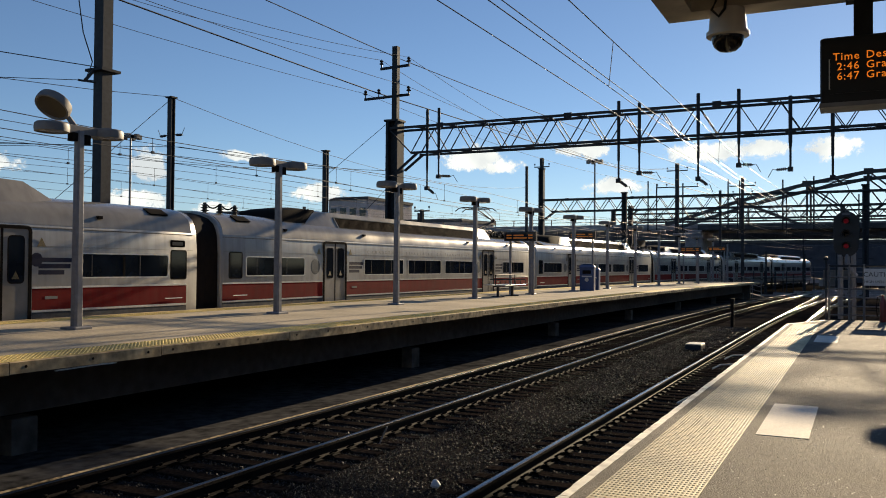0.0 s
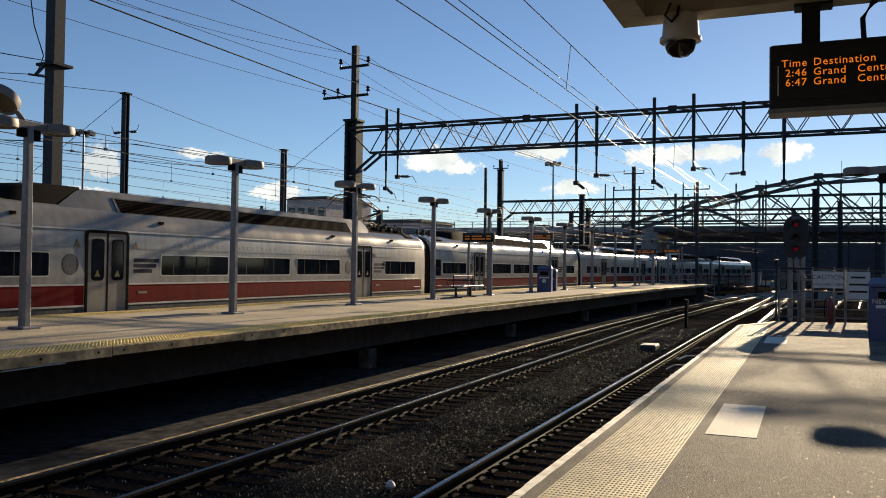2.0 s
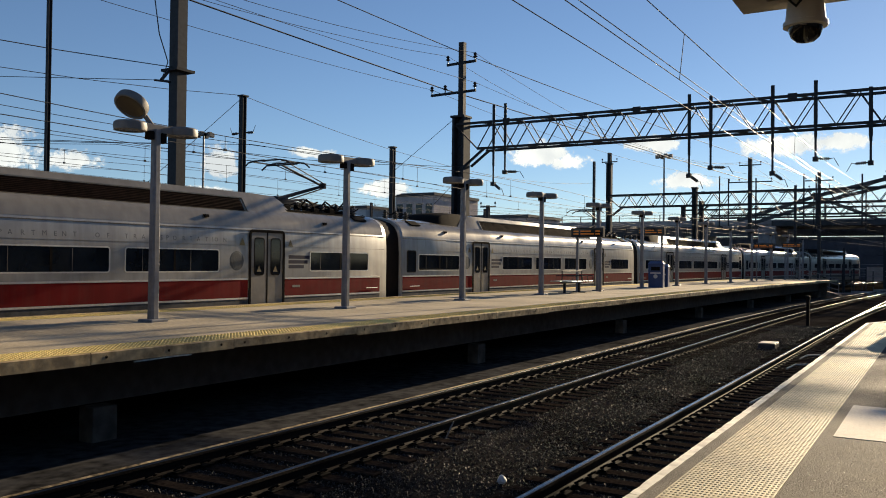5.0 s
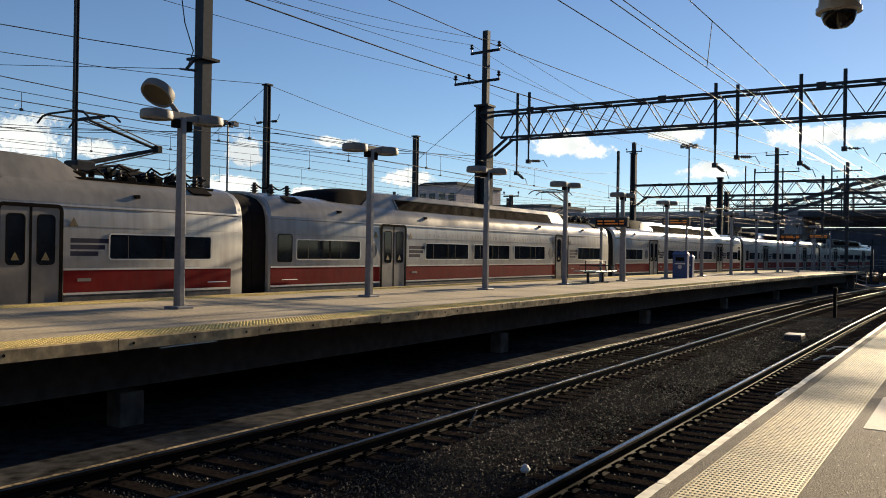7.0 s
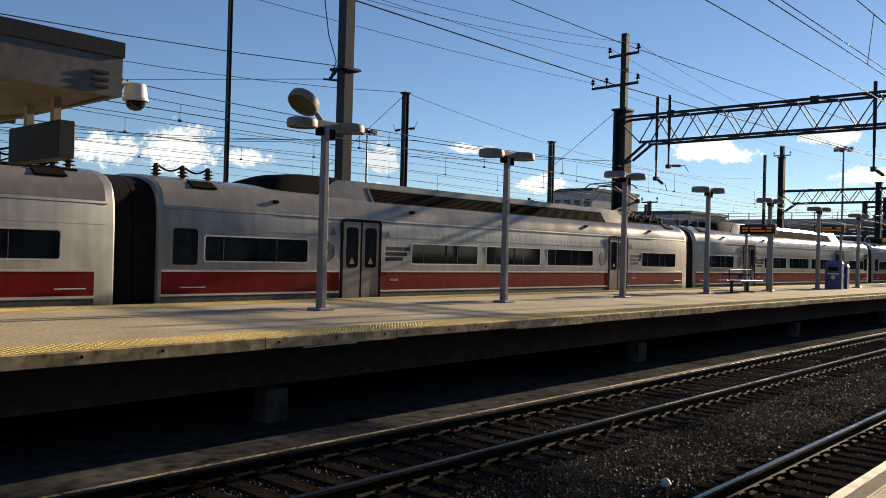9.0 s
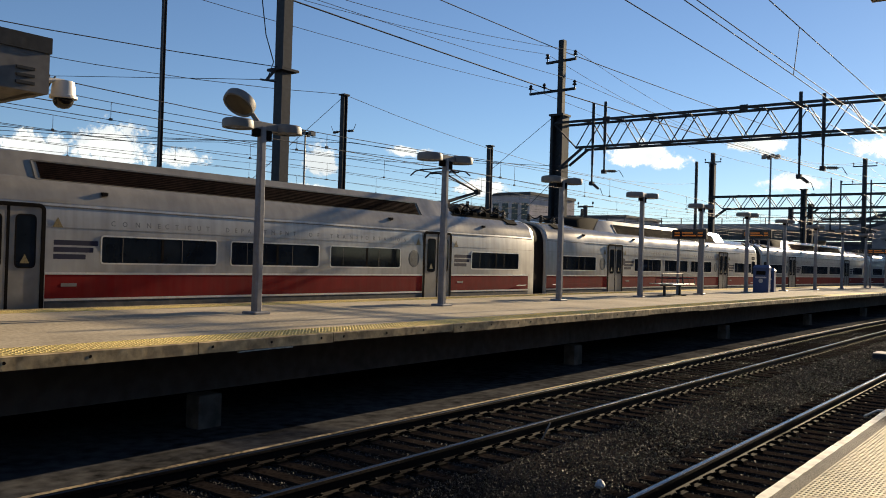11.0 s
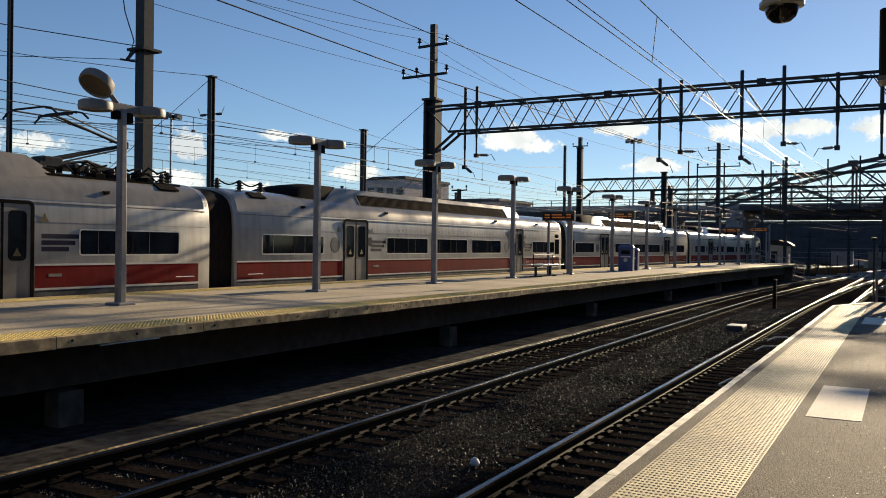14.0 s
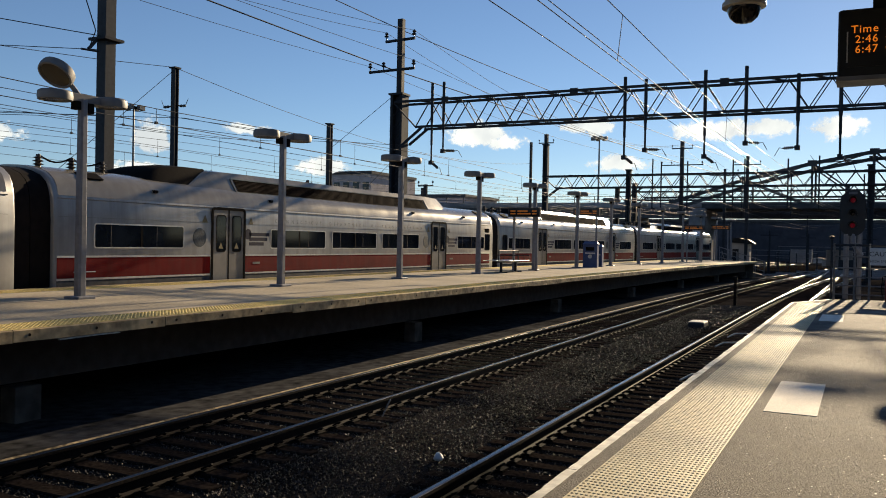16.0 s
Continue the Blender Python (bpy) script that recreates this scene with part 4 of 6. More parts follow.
def platform_lamp(label, height=3.58, third=False, k=1.0):
    p = thing("platform_lamp", (0, 0, 0), label, "lamp post", "platform lamps")
    part("base_plate", Shape().box(-0.19, 0.19, -0.19, 0.19, 0, 0.05, 0.015), M_GALV, p)
    part("post", Shape().loft([[(x * r, y * r, z) for x, y in ((-1, -0.6), (-0.6, -1), (0.6, -1), (1, -0.6), (1, 0.6), (0.6, 1), (-0.6, 1), (-1, 0.6))] for z, r in ((0.05, 0.085), (height, 0.07))]), M_GALV, p, "grey square post")
    part("arm", Shape().box(-0.06, 0.06, -0.46, 0.46, height - 0.06, height + 0.08, 0.01), M_LAMPHEAD, p)
    part("junction_box", Shape().box(-0.07, 0.07, -0.2, -0.08, height - 0.2, height - 0.05, 0.01), M_RUBBER, p)
    part("junction_box", Shape().box(-0.07, 0.07, 0.08, 0.2, height - 0.24, height - 0.06, 0.01), M_RUBBER, p)
    lamp_head(Matrix.Translation((0, -0.57 if third else -0.62, height - 0.02)), p, k)
    lamp_head(Matrix.Translation((0, 0.62, height + 0.02)), p, k)
    if third:
        part("tilted_arm", Shape().rod((0, -0.05, height + 0.02), (-0.14, -0.26, height + 0.36), 0.045, 8), M_LAMPHEAD, p)
        lamp_head(Matrix.Translation((-0.2, -0.38, height + 0.42)) @ pose(0, 0, 0, -38, -6, 0), p)
    return p


first_lamp = platform_lamp("grey lamp post with two flat heads and one knocked askew", 3.53, third=True, k=0.94)
first_lamp.matrix_basis = pose(LAMP_X, 10.5, 0)
lamp = platform_lamp("grey platform lamp post with two flat round heads")
for i in range(1, 13):
    y = 10.5 + 5.75 * i
    m = pose(LAMP_X + bend(y), y, 0, 0, 0, heading(y))
    if i == 1:
        lamp.matrix_basis = m
    else:
        copy_thing(lamp, m)
short = platform_lamp("low grey lamp post with two flat heads, one tilted", 3.06, True, 0.8)
short.matrix_basis = pose(1.4, 17.4, 0, 0, 0, 62)

bench = thing("bench", (-12.42, 30.6, 0), "perforated steel platform bench with armrests", "bench")
for q in (-0.75, 0.75):
    part("leg", Shape().box(-0.04, 0.04, q - 0.04, q + 0.04, 0.03, 0.42), M_STEEL, bench)
    part("foot", Shape().box(-0.25, 0.25, q - 0.05, q + 0.05, 0, 0.03, 0.008), M_STEEL, bench)
part("rail", Shape().box(-0.05, 0.05, -1.05, 1.05, 0.38, 0.44), M_STEEL, bench)
for k in range(4):
    y0 = -1.1 + 0.56 * k
    for s in (-1, 1):
        x0, x1 = sorted((s * 0.04, s * 0.46))
        part("seat", Shape().box(x0, x1, y0, y0 + 0.5, 0.44, 0.47, 0.012), M_CHROME, bench, "shiny perforated steel seat")
    part("armrest", Shape().tube([(-0.44, y0 + 0.53, 0.45), (-0.42, y0 + 0.53, 0.66), (0.42, y0 + 0.53, 0.66), (0.44, y0 + 0.53, 0.45)], 0.018, 6), M_STEEL, bench)
part("backrest", Shape().tube([(0, -1.0, 0.46), (0, -1.0, 0.84), (0, 1.0, 0.84), (0, 1.0, 0.46)], 0.02, 6), M_STEEL, bench)


def bin_unit(at, rz, w, h, label):
    b = thing("recycling_bin", at, label, "bin", "bins", rz=rz)
    part("body", Shape().box(-w / 2, w / 2, -0.32, 0.32, 0, h * 0.86, 0.02), M_BLUE, b)
    part("lid", Shape().loft([[(-w / 2 - 0.02, -0.35, h * 0.86), (w / 2 + 0.02, -0.35, h * 0.86), (w / 2 + 0.02, 0.35, h * 0.86), (-w / 2 - 0.02, 0.35, h * 0.86)], [(-w / 2 - 0.02, -0.35, h * 0.9), (w / 2 + 0.02, -0.35, h * 0.9), (w / 2 + 0.02, 0.35, h * 0.9), (-w / 2 - 0.02, 0.35, h * 0.9)], [(-w / 2 + 0.04, -0.03, h), (w / 2 - 0.04, -0.03, h), (w / 2 - 0.04, 0.03, h), (-w / 2 + 0.04, 0.03, h)]]), M_BLUE, b, "pitched blue lid")
    part("opening", Shape().box(-w * 0.3, w * 0.3, -0.327, -0.32, h * 0.64, h * 0.78), M_RUBBER, b, "dark slot")
    part("emblem", Shape().turned([(0.07, 0), (0.1, 0), (0.1, 0.004), (0.07, 0.004), (0.07, 0)], 16, m=pose(0, -0.322, h * 0.42, 90, 0, 0)), M_SIGN, b, "pale ring emblem")
    part("label_bar", Shape().box(-w * 0.35, w * 0.35, -0.325, -0.32, h * 0.52, h * 0.57), M_SIGN, b, "pale label bar")
    return b


bin_unit((-12.2, 41.0, 0), 8, 0.7, 1.3, "tall blue recycling bin with a pitched lid")
bin_unit((-12.28, 42.35, 0), 8, 0.6, 1.15, "blue recycling bin beside a taller one")
news = bin_unit((1.34, 16.4, 0), -4, 0.72, 1.08, "blue newspaper recycling bin on the platform")
lettering("NEW", 0.12, M_SIGN, Matrix.Translation((-0.31, -0.3265, 0.64)) @ pose(0, 0, 0, 90, 0, 0), "lettering", news, 0.001)


def platform_display(x, y, z, w=1.4, h=0.38):
    d = thing("platform_display", (x, y, 0), "black platform display board with amber text on posts", "display", "platform displays", rz=heading(y))
    part("casing", Shape().box(-w / 2, w / 2, -0.1, 0.1, z - h / 2, z + h / 2, 0.01), M_BLACK, d)
    part("screen", Shape().box(-w / 2 + 0.05, w / 2 - 0.05, -0.105, -0.1, z - h / 2 + 0.05, z + h / 2 - 0.05), M_GLASS, d)
    for k in range(2):
        for a0, a1 in ((-0.42, -0.26), (-0.2, 0.12 + 0.1 * k), (0.26, 0.4)):
            part("text_bar", Shape().box(a0 * w, a1 * w, -0.109, -0.105, z + 0.02 - 0.11 * k, z + 0.075 - 0.11 * k), M_LEDFAR, d, "amber text bar")
    for s in (-1, 1):
        part("post", Shape().box(s * w * 0.36 - 0.045, s * w * 0.36 + 0.045, 0.1, 0.19, 0, z + h / 2 + 0.05), M_GALV, d)
    return d


platform_display(-12.6, 32.7, 2.42)
platform_display(-12.75, 41.9, 2.8)
platform_display(-11.2, 64.0, 2.53, 1.5)
platform_display(-10.4, 71.5, 2.75, 1.5)

# canopy at the near end of the far platform
structure("canopy_roof", Shape().box(-14.6, -10.5, -22, 5.41, 3.58, 3.78), M_STEEL, "dark canopy roof edge", "canopy")
fas = Shape()
fas.box(-10.62, -10.52, -22, 5.39, 3.07, 3.58)
fas.box(-14.5, -10.62, 5.31, 5.39, 3.07, 3.58)
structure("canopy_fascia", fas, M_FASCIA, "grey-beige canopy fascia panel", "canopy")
# underside takes the darker fascia colour to stand in for its shade
structure("canopy_soffit", Shape().loft([[(-14.5, y, 3.54), (-14.5, y, 3.16), (-12.5, y, 3.06), (-10.63, y, 3.12), (-10.63, y, 3.54)] for y in (-22, 5.3)]), M_FASCIA, "grey-beige canopy underside with shade in its colour", "canopy")
lou = tagged(new("fascia_louvre"), "small louvred vent in the canopy fascia", "vent")
for k in range(3):
    part("slat", Shape().box(-10.52, -10.5, 4.97, 5.2, 3.15 + 0.09 * k, 3.185 + 0.09 * k), M_STEEL, lou)
structure("canopy_column", Shape().box(-11.65, -11.4, 3.9, 4.15, 0, 3.08, 0.02), M_CANOPY, "grey-beige canopy column", "column")
structure("canopy_column", Shape().box(-11.65, -11.4, -4.2, -3.95, 0, 3.08, 0.02), M_CANOPY, "grey-beige canopy column", "column")
part("conduit", Shape().rod((-11.36, 4.0, 0.05), (-11.36, 4.0, 2.95), 0.03, 8), M_GALV, lou).name = "conduit"
far_cam = cctv((-10.78, 5.72, 3.32), 1.15, "off-white dome cctv camera at the canopy end")
part("bracket", Shape().rod((0, -0.35, -0.03), (0, 0.0, 0.0), 0.035, 8), M_CCTV, far_cam)
fd = thing("canopy_display", (-11.85, 4.95, 2.26), "black display board hanging below the canopy", "display")
part("casing", Shape().box(-0.85, 0.75, -0.11, 0.11, 0, 0.5, 0.012), M_BLACK, fd)
part("hanger", Shape().box(-0.5, -0.4, -0.05, 0.05, 0.5, 0.85), M_CANOPY, fd)
part("hanger", Shape().box(0.35, 0.45, -0.05, 0.05, 0.5, 0.85), M_CANOPY, fd)

# ---- fence, signal and signs at the end of the near platform ----
fence = thing("railing", (0, 21.2, 0), "white pipe railing at the platform end", "railing")
for x in (-0.62, -0.2, 0.1, 0.55, 0.78, 1.25, 1.9, 2.6, 3.3, 4.0):
    part("post", Shape().rod((x, 0, 0), (x, 0, 1.28), 0.026, 8), M_RAILING, fence)
for z in (0.12, 0.32, 0.52, 0.72, 0.98, 1.24):
    part("rail", Shape().rod((-0.62, 0, z), (4.0, 0, z), 0.015 if z < 1.2 else 0.026, 8), M_RAILING if z < 1.2 else M_STEEL, fence)
mesh = Shape()
for k in range(46):
    x = 0.78 + 0.075 * k
    for d in (-1, 1):
        x2 = x + d * 0.42
        if 0.78 <= x2 <= 4.0 and x <= 4.0:
            mesh.rod((x, 0.03, 0.14), (x2, 0.03, 0.7), 0.004, 3)
part("chain_link", mesh, M_RAILING, fence, "galvanised chain-link infill")
part("end_post", Shape().rod((-0.68, -0.1, 0), (-0.68, -0.1, 1.36), 0.022, 8).turned([(0, 0.05), (0.06, 0.03), (0.06, -0.03), (0, -0.05)], 10, (-0.68, -0.1, 1.4)), M_STEEL, fence, "dark end post with a knob", True)


def notice(x0, x1, z0, z1, label, lines, bars):
    n = thing("warning_sign", ((x0 + x1) / 2, 21.08, z0), label, "sign", "warning signs")
    w, h = x1 - x0, z1 - z0
    part("board", Shape().box(-w / 2, w / 2, -0.012, 0.012, 0, h, 0.006), M_SIGN, n)
    for text, size, z in lines:
        lettering(text, size, M_BLACK, Matrix.Translation((0, -0.0145, z)) @ pose(0, 0, 0, 90, 0, 0), "lettering", n, 0.001, "CENTER")
    for z, k in bars:
        part("text_bar", Shape().box(-w * k, w * k, -0.016, -0.012, z, z + 0.045), M_BLACK, n, "dark text bar")
    return n


notice(0.1, 0.74, 0.8, 1.18, "white rectangular caution sign on the railing", (("CAUTION", 0.15, 0.2), ("HIGH SPEED AREA", 0.078, 0.06)), ())
notice(0.79, 1.28, 0.57, 1.18, "white notice board with dark text lines", (), ((0.46, 0.3), (0.3, 0.38), (0.14, 0.38)))

sig = thing("track_signal", (-0.27, 21.7, 0), "black oval track signal showing two red lights", "signal")
part("post", Shape().rod((-0.12, 0, 0), (-0.12, 0, 1.5), 0.06, 10), M_GALV, sig)
part("post", Shape().rod((0.16, 0, 0), (0.16, 0, 1.55), 0.05, 10), M_GALV, sig)
oval = [(0.27 * math.cos(a), 0, 1.98 + 0.27 * math.sin(a) + (0.26 if math.sin(a) > 0.001 else -0.26 if math.sin(a) < -0.001 else 0)) for a in [math.tau * i / 32 for i in range(32)]]
part("backplate", Shape().loft([[(x, -0.05, z) for x, y, z in oval], [(x, 0.0, z) for x, y, z in oval]]), M_BLACK, sig)
part("mount", Shape().box(-0.14, 0.18, 0.0, 0.12, 1.5, 2.2, 0.02), M_STEEL, sig)
for z, lit in ((2.28, True), (1.98, False), (1.7, True)):
    hood = part("hood", Shape().loft([[(0.11 * math.cos(a), y, z + 0.11 * math.sin(a)) for a in [radians(-20 + 220 * i / 14) for i in range(15)]] + [(0.095 * math.cos(a), y, z + 0.095 * math.sin(a)) for a in [radians(200 - 220 * i / 14) for i in range(15)]] for y in (-0.05, -0.26)]), M_BLACK, sig)
    part("signal_lens", Shape().turned([(0, 0), (0.055, 0), (0.045, 0.02), (0, 0.03)], 16, m=pose(0, -0.052, z, 90, 0, 0)), M_REDLAMP if lit else M_DOME, sig, "lit red lens" if lit else "dark lens")
part("number_bar", Shape().box(-0.09, 0.09, -0.056, -0.05, 2.42, 2.48), M_GREYINK, sig, "pale number bar")
part("elbow_pipe", Shape().tube([(0.02, 0, 1.5), (0.02, -0.03, 1.3), (0.1, -0.03, 1.15), (0.2, 0, 1.0)], 0.06, 8), M_GALV, sig)

ext = thing("fire_extinguisher", (0.47, 20.95, 0), "dark red extinguisher cylinder standing by the railing", "extinguisher")
part("cylinder", Shape().turned([(0.0, 0), (0.058, 0.0), (0.066, 0.03), (0.066, 0.42), (0.05, 0.5), (0.03, 0.54), (0.03, 0.6), (0, 0.6)], 16), M_EXT, ext, "", True)
part("hose", Shape().tube([(0.0, 0, 0.58), (-0.11, 0, 0.55), (-0.13, 0, 0.3), (-0.11, 0, 0.12)], 0.014, 6), M_RUBBER, ext)

# small things along the tracks
post = thing("marker_post", (-4.95, 38.4, BALLAST_Z), "short dark marker post between the tracks", "post")
part("shaft", Shape().box(-0.07, 0.07, -0.07, 0.07, 0, 1.1, 0.02), M_RUST, post)
part("head", Shape().box(-0.09, 0.09, -0.09, 0.09, 1.1, 1.25, 0.03), M_RUST, post)
box = thing("trackside_box", (-4.65, 27.4, BALLAST_Z), "low pale-topped junction box on the ballast", "box")
part("case", Shape().box(-0.25, 0.25, -0.4, 0.4, 0, 0.14, 0.02), M_STEEL, box)
part("lid", Shape().box(-0.24, 0.24, -0.38, 0.38, 0.14, 0.17, 0.01), M_GALV, box, "pale flat lid")
litter = thing("crumpled_litter", (-4.35, 8.62, BALLAST_Z + 0.01), "white crumpled litter on the ballast", "litter")
lt = Shape().turned([(0.001, 0), (0.045, 0.01), (0.06, 0.035), (0.05, 0.065), (0.03, 0.085), (0.001, 0.09)], 9)
lt.v = [(x + 0.012 * math.sin(41 * z + 9 * x), y + 0.012 * math.cos(37 * x + 5 * z), z + 0.008 * math.sin(60 * y)) for x, y, z in lt.v]
part("wad", lt, M_SIGN, litter)
stick = thing("broken_rod", (-6.12, 10.35, BALLAST_Z), "thin pale rod sticking out of the ballast", "rod")
part("rod", Shape().rod((0, 0, 0), (0.1, 0.06, 0.26), 0.011, 6), M_GALV, stick)
for i, (x, y) in enumerate(((-3.0, 15.8), (-2.6, 17.4), (-2.75, 20.3), (-3.3, 24.1), (-3.25, 21.6), (-2.9, 22.7), (-2.5, 18.8))):
    cb = thing("track_cable", (x, y, BALLAST_Z + 0.06), "pale loose cable beside the rail", "cable", "track cables")
    part("cable", Shape().tube([(0, 0, 0), (0.15, 0.3, 0.08), (0.45, 0.35, 0.1), (0.6, 0.1, 0.07), (0.8, 0.25, 0.0)], 0.02, 6), M_SIGN, cb)

# ---- overhead line structures ----
def portal(y, x0, x1, top, bottom, depth, pitch, masts, label, chord=0.13, brace=0.06):
    """A box truss across the tracks on lattice masts."""
    p = thing("catenary_gantry", (0, y, BALLAST_Z), label, "gantry", "catenary gantries")
    zt, zb = top - BALLAST_Z, bottom - BALLAST_Z
    for s in (-1, 1):
        part("top_chord", Shape().beam((x0, s * depth / 2, zt), (x1, s * depth / 2, zt), chord, chord), M_STEEL, p)
        part("bottom_chord", Shape().beam((x0 + 1.2, s * depth / 2, zb), (x1, s * depth / 2, zb), chord, chord), M_STEEL, p)
    n = int((x1 - x0 - 1.2) / pitch)
    for i in range(n):
        xa = x0 + 1.2 + pitch * i
        for s in (-1, 1):
            part("diagonal", Shape().beam((xa, s * depth / 2, zb), (xa + pitch / 2, s * depth / 2, zt), brace, brace * 0.7), M_STEEL, p)
            part("diagonal", Shape().beam((xa + pitch / 2, s * depth / 2, zt), (xa + pitch, s * depth / 2, zb), brace, brace * 0.7), M_STEEL, p)
        part("cross_brace", Shape().beam((xa, -depth / 2, zt), (xa + pitch / 2, depth / 2, zt), brace, brace), M_STEEL, p)
        part("cross_brace", Shape().beam((xa + pitch / 2, -depth / 2, zb), (xa + pitch, depth / 2, zb), brace, brace), M_STEEL, p)
        if i % 4 == 1:
            part("gusset", Shape().box(xa - 0.18, xa + 0.18, -depth / 2 - 0.08, -depth / 2 - 0.05, zt - 0.16, zt + 0.1), M_STEEL, p)
    part("end_brace", Shape().beam((x0, -depth / 2, zt - 0.1), (x0 + 1.2, -depth / 2, zb), brace * 1.6, brace), M_STEEL, p)
    for mx, mw, mz in masts:
        h = mz - BALLAST_Z
        mast = part("mast", Shape().box(mx - mw / 2, mx - mw / 2 + 0.14, -mw / 2, mw / 2, 0, h).box(mx + mw / 2 - 0.14, mx + mw / 2, -mw / 2, mw / 2, 0, h), M_STEEL, p, "dark lattice steel mast")
        k = 0
        z = 0.2
        while z < h - 0.6:
            for s in (-1, 1):
                part("lacing", Shape().beam((mx - mw / 2, s * mw / 2, z), (mx + mw / 2, s * mw / 2, z + 0.6), 0.06, 0.02), M_STEEL, mast)
            z += 0.6
        part("web", Shape().box(mx - mw / 2 + 0.14, mx + mw / 2 - 0.14, -0.02, 0.02, 0, h), M_STEEL, mast)
        part("cap", Shape().box(mx - mw / 2 - 0.08, mx + mw / 2 + 0.06, -mw / 2 - 0.06, mw / 2 + 0.06, h, h + 0.1), M_STEEL, mast)
        part("knee", Shape().beam((mx + mw / 2, -depth / 2, zb - 0.95), (mx + mw / 2 + 1.25, -depth / 2, zb), 0.12, 0.1), M_STEEL, p)
        part("knee", Shape().beam((mx + mw / 2, depth / 2, zb - 0.75), (mx + mw / 2 + 1.0, depth / 2, zb - 0.02), 0.12, 0.1), M_STEEL, p)
    return p


def hang(p, x, top, bottom, arm):
    """A drop pole on a gantry with a ribbed insulator arm."""
    zt, zb = top - BALLAST_Z, bottom - BALLAST_Z
    d = part("drop_pole", Shape().rod((x, -0.5, zt - 1.9), (x, -0.5, zt), 0.075, 8).rod((x, -0.5, zb + 0.9), (x, -0.5, zt - 1.9), 0.06, 8).rod((x, -0.5, zb), (x, -0.5, zb + 0.9), 0.045, 8), M_STEEL, p)
    a, b = Vector((x, -0.5, zb + 0.06)), Vector((x + 0.55 * arm, -0.5, zb + (0.02 if abs(arm) > 0.9 else -0.25)))
    ins = Shape().rod(a, b, 0.03, 6)
    for k in range(5):
        q = a.lerp(b, 0.3 + 0.13 * k)
        ins.rod(q, q + (b - a).normalized() * 0.045, 0.068, 10)
    part("insulator", ins, M_INSUL, d, "brown ribbed insulator")
    part("clamp", Shape().box(x - 0.1, x + 0.1, -0.6, -0.4, zb - 0.06, zb + 0.12), M_STEEL, d)
    part("link", Shape().tube([b, b + Vector((0.12 * arm, 0, 0.03)), b + Vector((0.3 * arm, 0, -0.3))], 0.015, 5), M_STEEL, d)


gantry = portal(37, -21.1, 14.0, 8.06, 6.77, 0.95, 1.62, [(-21.1, 0.68, 8.45), (13.5, 0.68, 8.45)], "dark steel box-truss catenary gantry spanning the tracks", 0.11, 0.055)
for x, top, bot, arm in ((-18.98, 8.85, 4.95, 0.7), (-18.35, 8.88, 5.5, 1.2), (-9.48, 8.5, 4.95, 0.7), (-8.57, 8.35, 5.25, 1.1), (-6.08, 8.55, 4.9, 0.7), (-4.45, 8.6, 5.4, 1.0), (-2.47, 8.15, 5.15, -1.0), (-0.92, 8.3, 4.75, 0.7)):
    hang(gantry, x, top, bot, arm)
pole = part("line_pole", Shape().beam((-21.07, 0, 8.45 - BALLAST_Z), (-21.07, 0, 12.3 - BALLAST_Z), 0.29, 0.29), M_STEEL, gantry, "square steel pole above the mast")
for z, xa, xb, pins in ((11.3, -22.1, -20.4, (-22.05, -20.45)), (9.8, -23.05, -20.4, (-23.0, -22.2, -20.45))):
    part("crossarm", Shape().beam((xa, 0.22, z - BALLAST_Z), (xb, 0.22, z - BALLAST_Z + 0.05), 0.1, 0.12), M_STEEL, pole)
    for x in pins:
        part("insulator", Shape().turned([(0, 0), (0.03, 0), (0.03, 0.15), (0.13, 0.2), (0.05, 0.28), (0.1, 0.34), (0.04, 0.42), (0, 0.44)], 12, (x, 0.22, z - BALLAST_Z + 0.06)), M_INSUL, pole, "dark pin insulator", True)

portal(80, -28.6, 24, 7.85, 6.68, 1.0, 1.62, [(-28.6, 0.5, 11.0), (-20.2, 0.45, 8.3), (0.5, 0.5, 8.3), (20.0, 0.5, 8.3)], "dark distant box-truss gantry over the yard", 0.14, 0.08)
portal(98, -24, 30, 7.9, 6.7, 1.0, 1.9, [(-24, 0.5, 8.3), (3.0, 0.5, 8.6), (28.0, 0.5, 8.3)], "dark far box-truss gantry over the yard", 0.16, 0.09)
portal(128, -34, 42, 9.3, 8.0, 1.2, 2.3, [(-34, 0.6, 9.8), (-2.0, 0.6, 9.8), (40.0, 0.6, 9.8)], "far dark gantry near the bridge", 0.18, 0.11)
for x, y, top in ((-17.8, 80, 9.3), (-17.0, 80, 9.0), (-14.6, 80, 9.0), (-10.6, 80, 9.2), (-9.6, 80, 9.1), (-6.0, 80, 9.0), (-3.5, 80, 9.2), (2.5, 80, 9.0), (5.5, 80, 9.0), (-12.0, 98, 9.0), (-7.0, 98, 9.0), (0.0, 98, 9.0), (6.0, 98, 9.0)):
    dp = thing("drop_pole", (x, y - 0.6, 4.6), "dark drop pole hung on a gantry", "pole", "drop poles")
    part("pole", Shape().rod((0, 0, 0), (0, 0, top - 4.6), 0.07, 6), M_STEEL, dp)
    part("insulator", Shape().rod((0, 0, 0.1), (0.5, 0, -0.1), 0.07, 6), M_INSUL, dp)


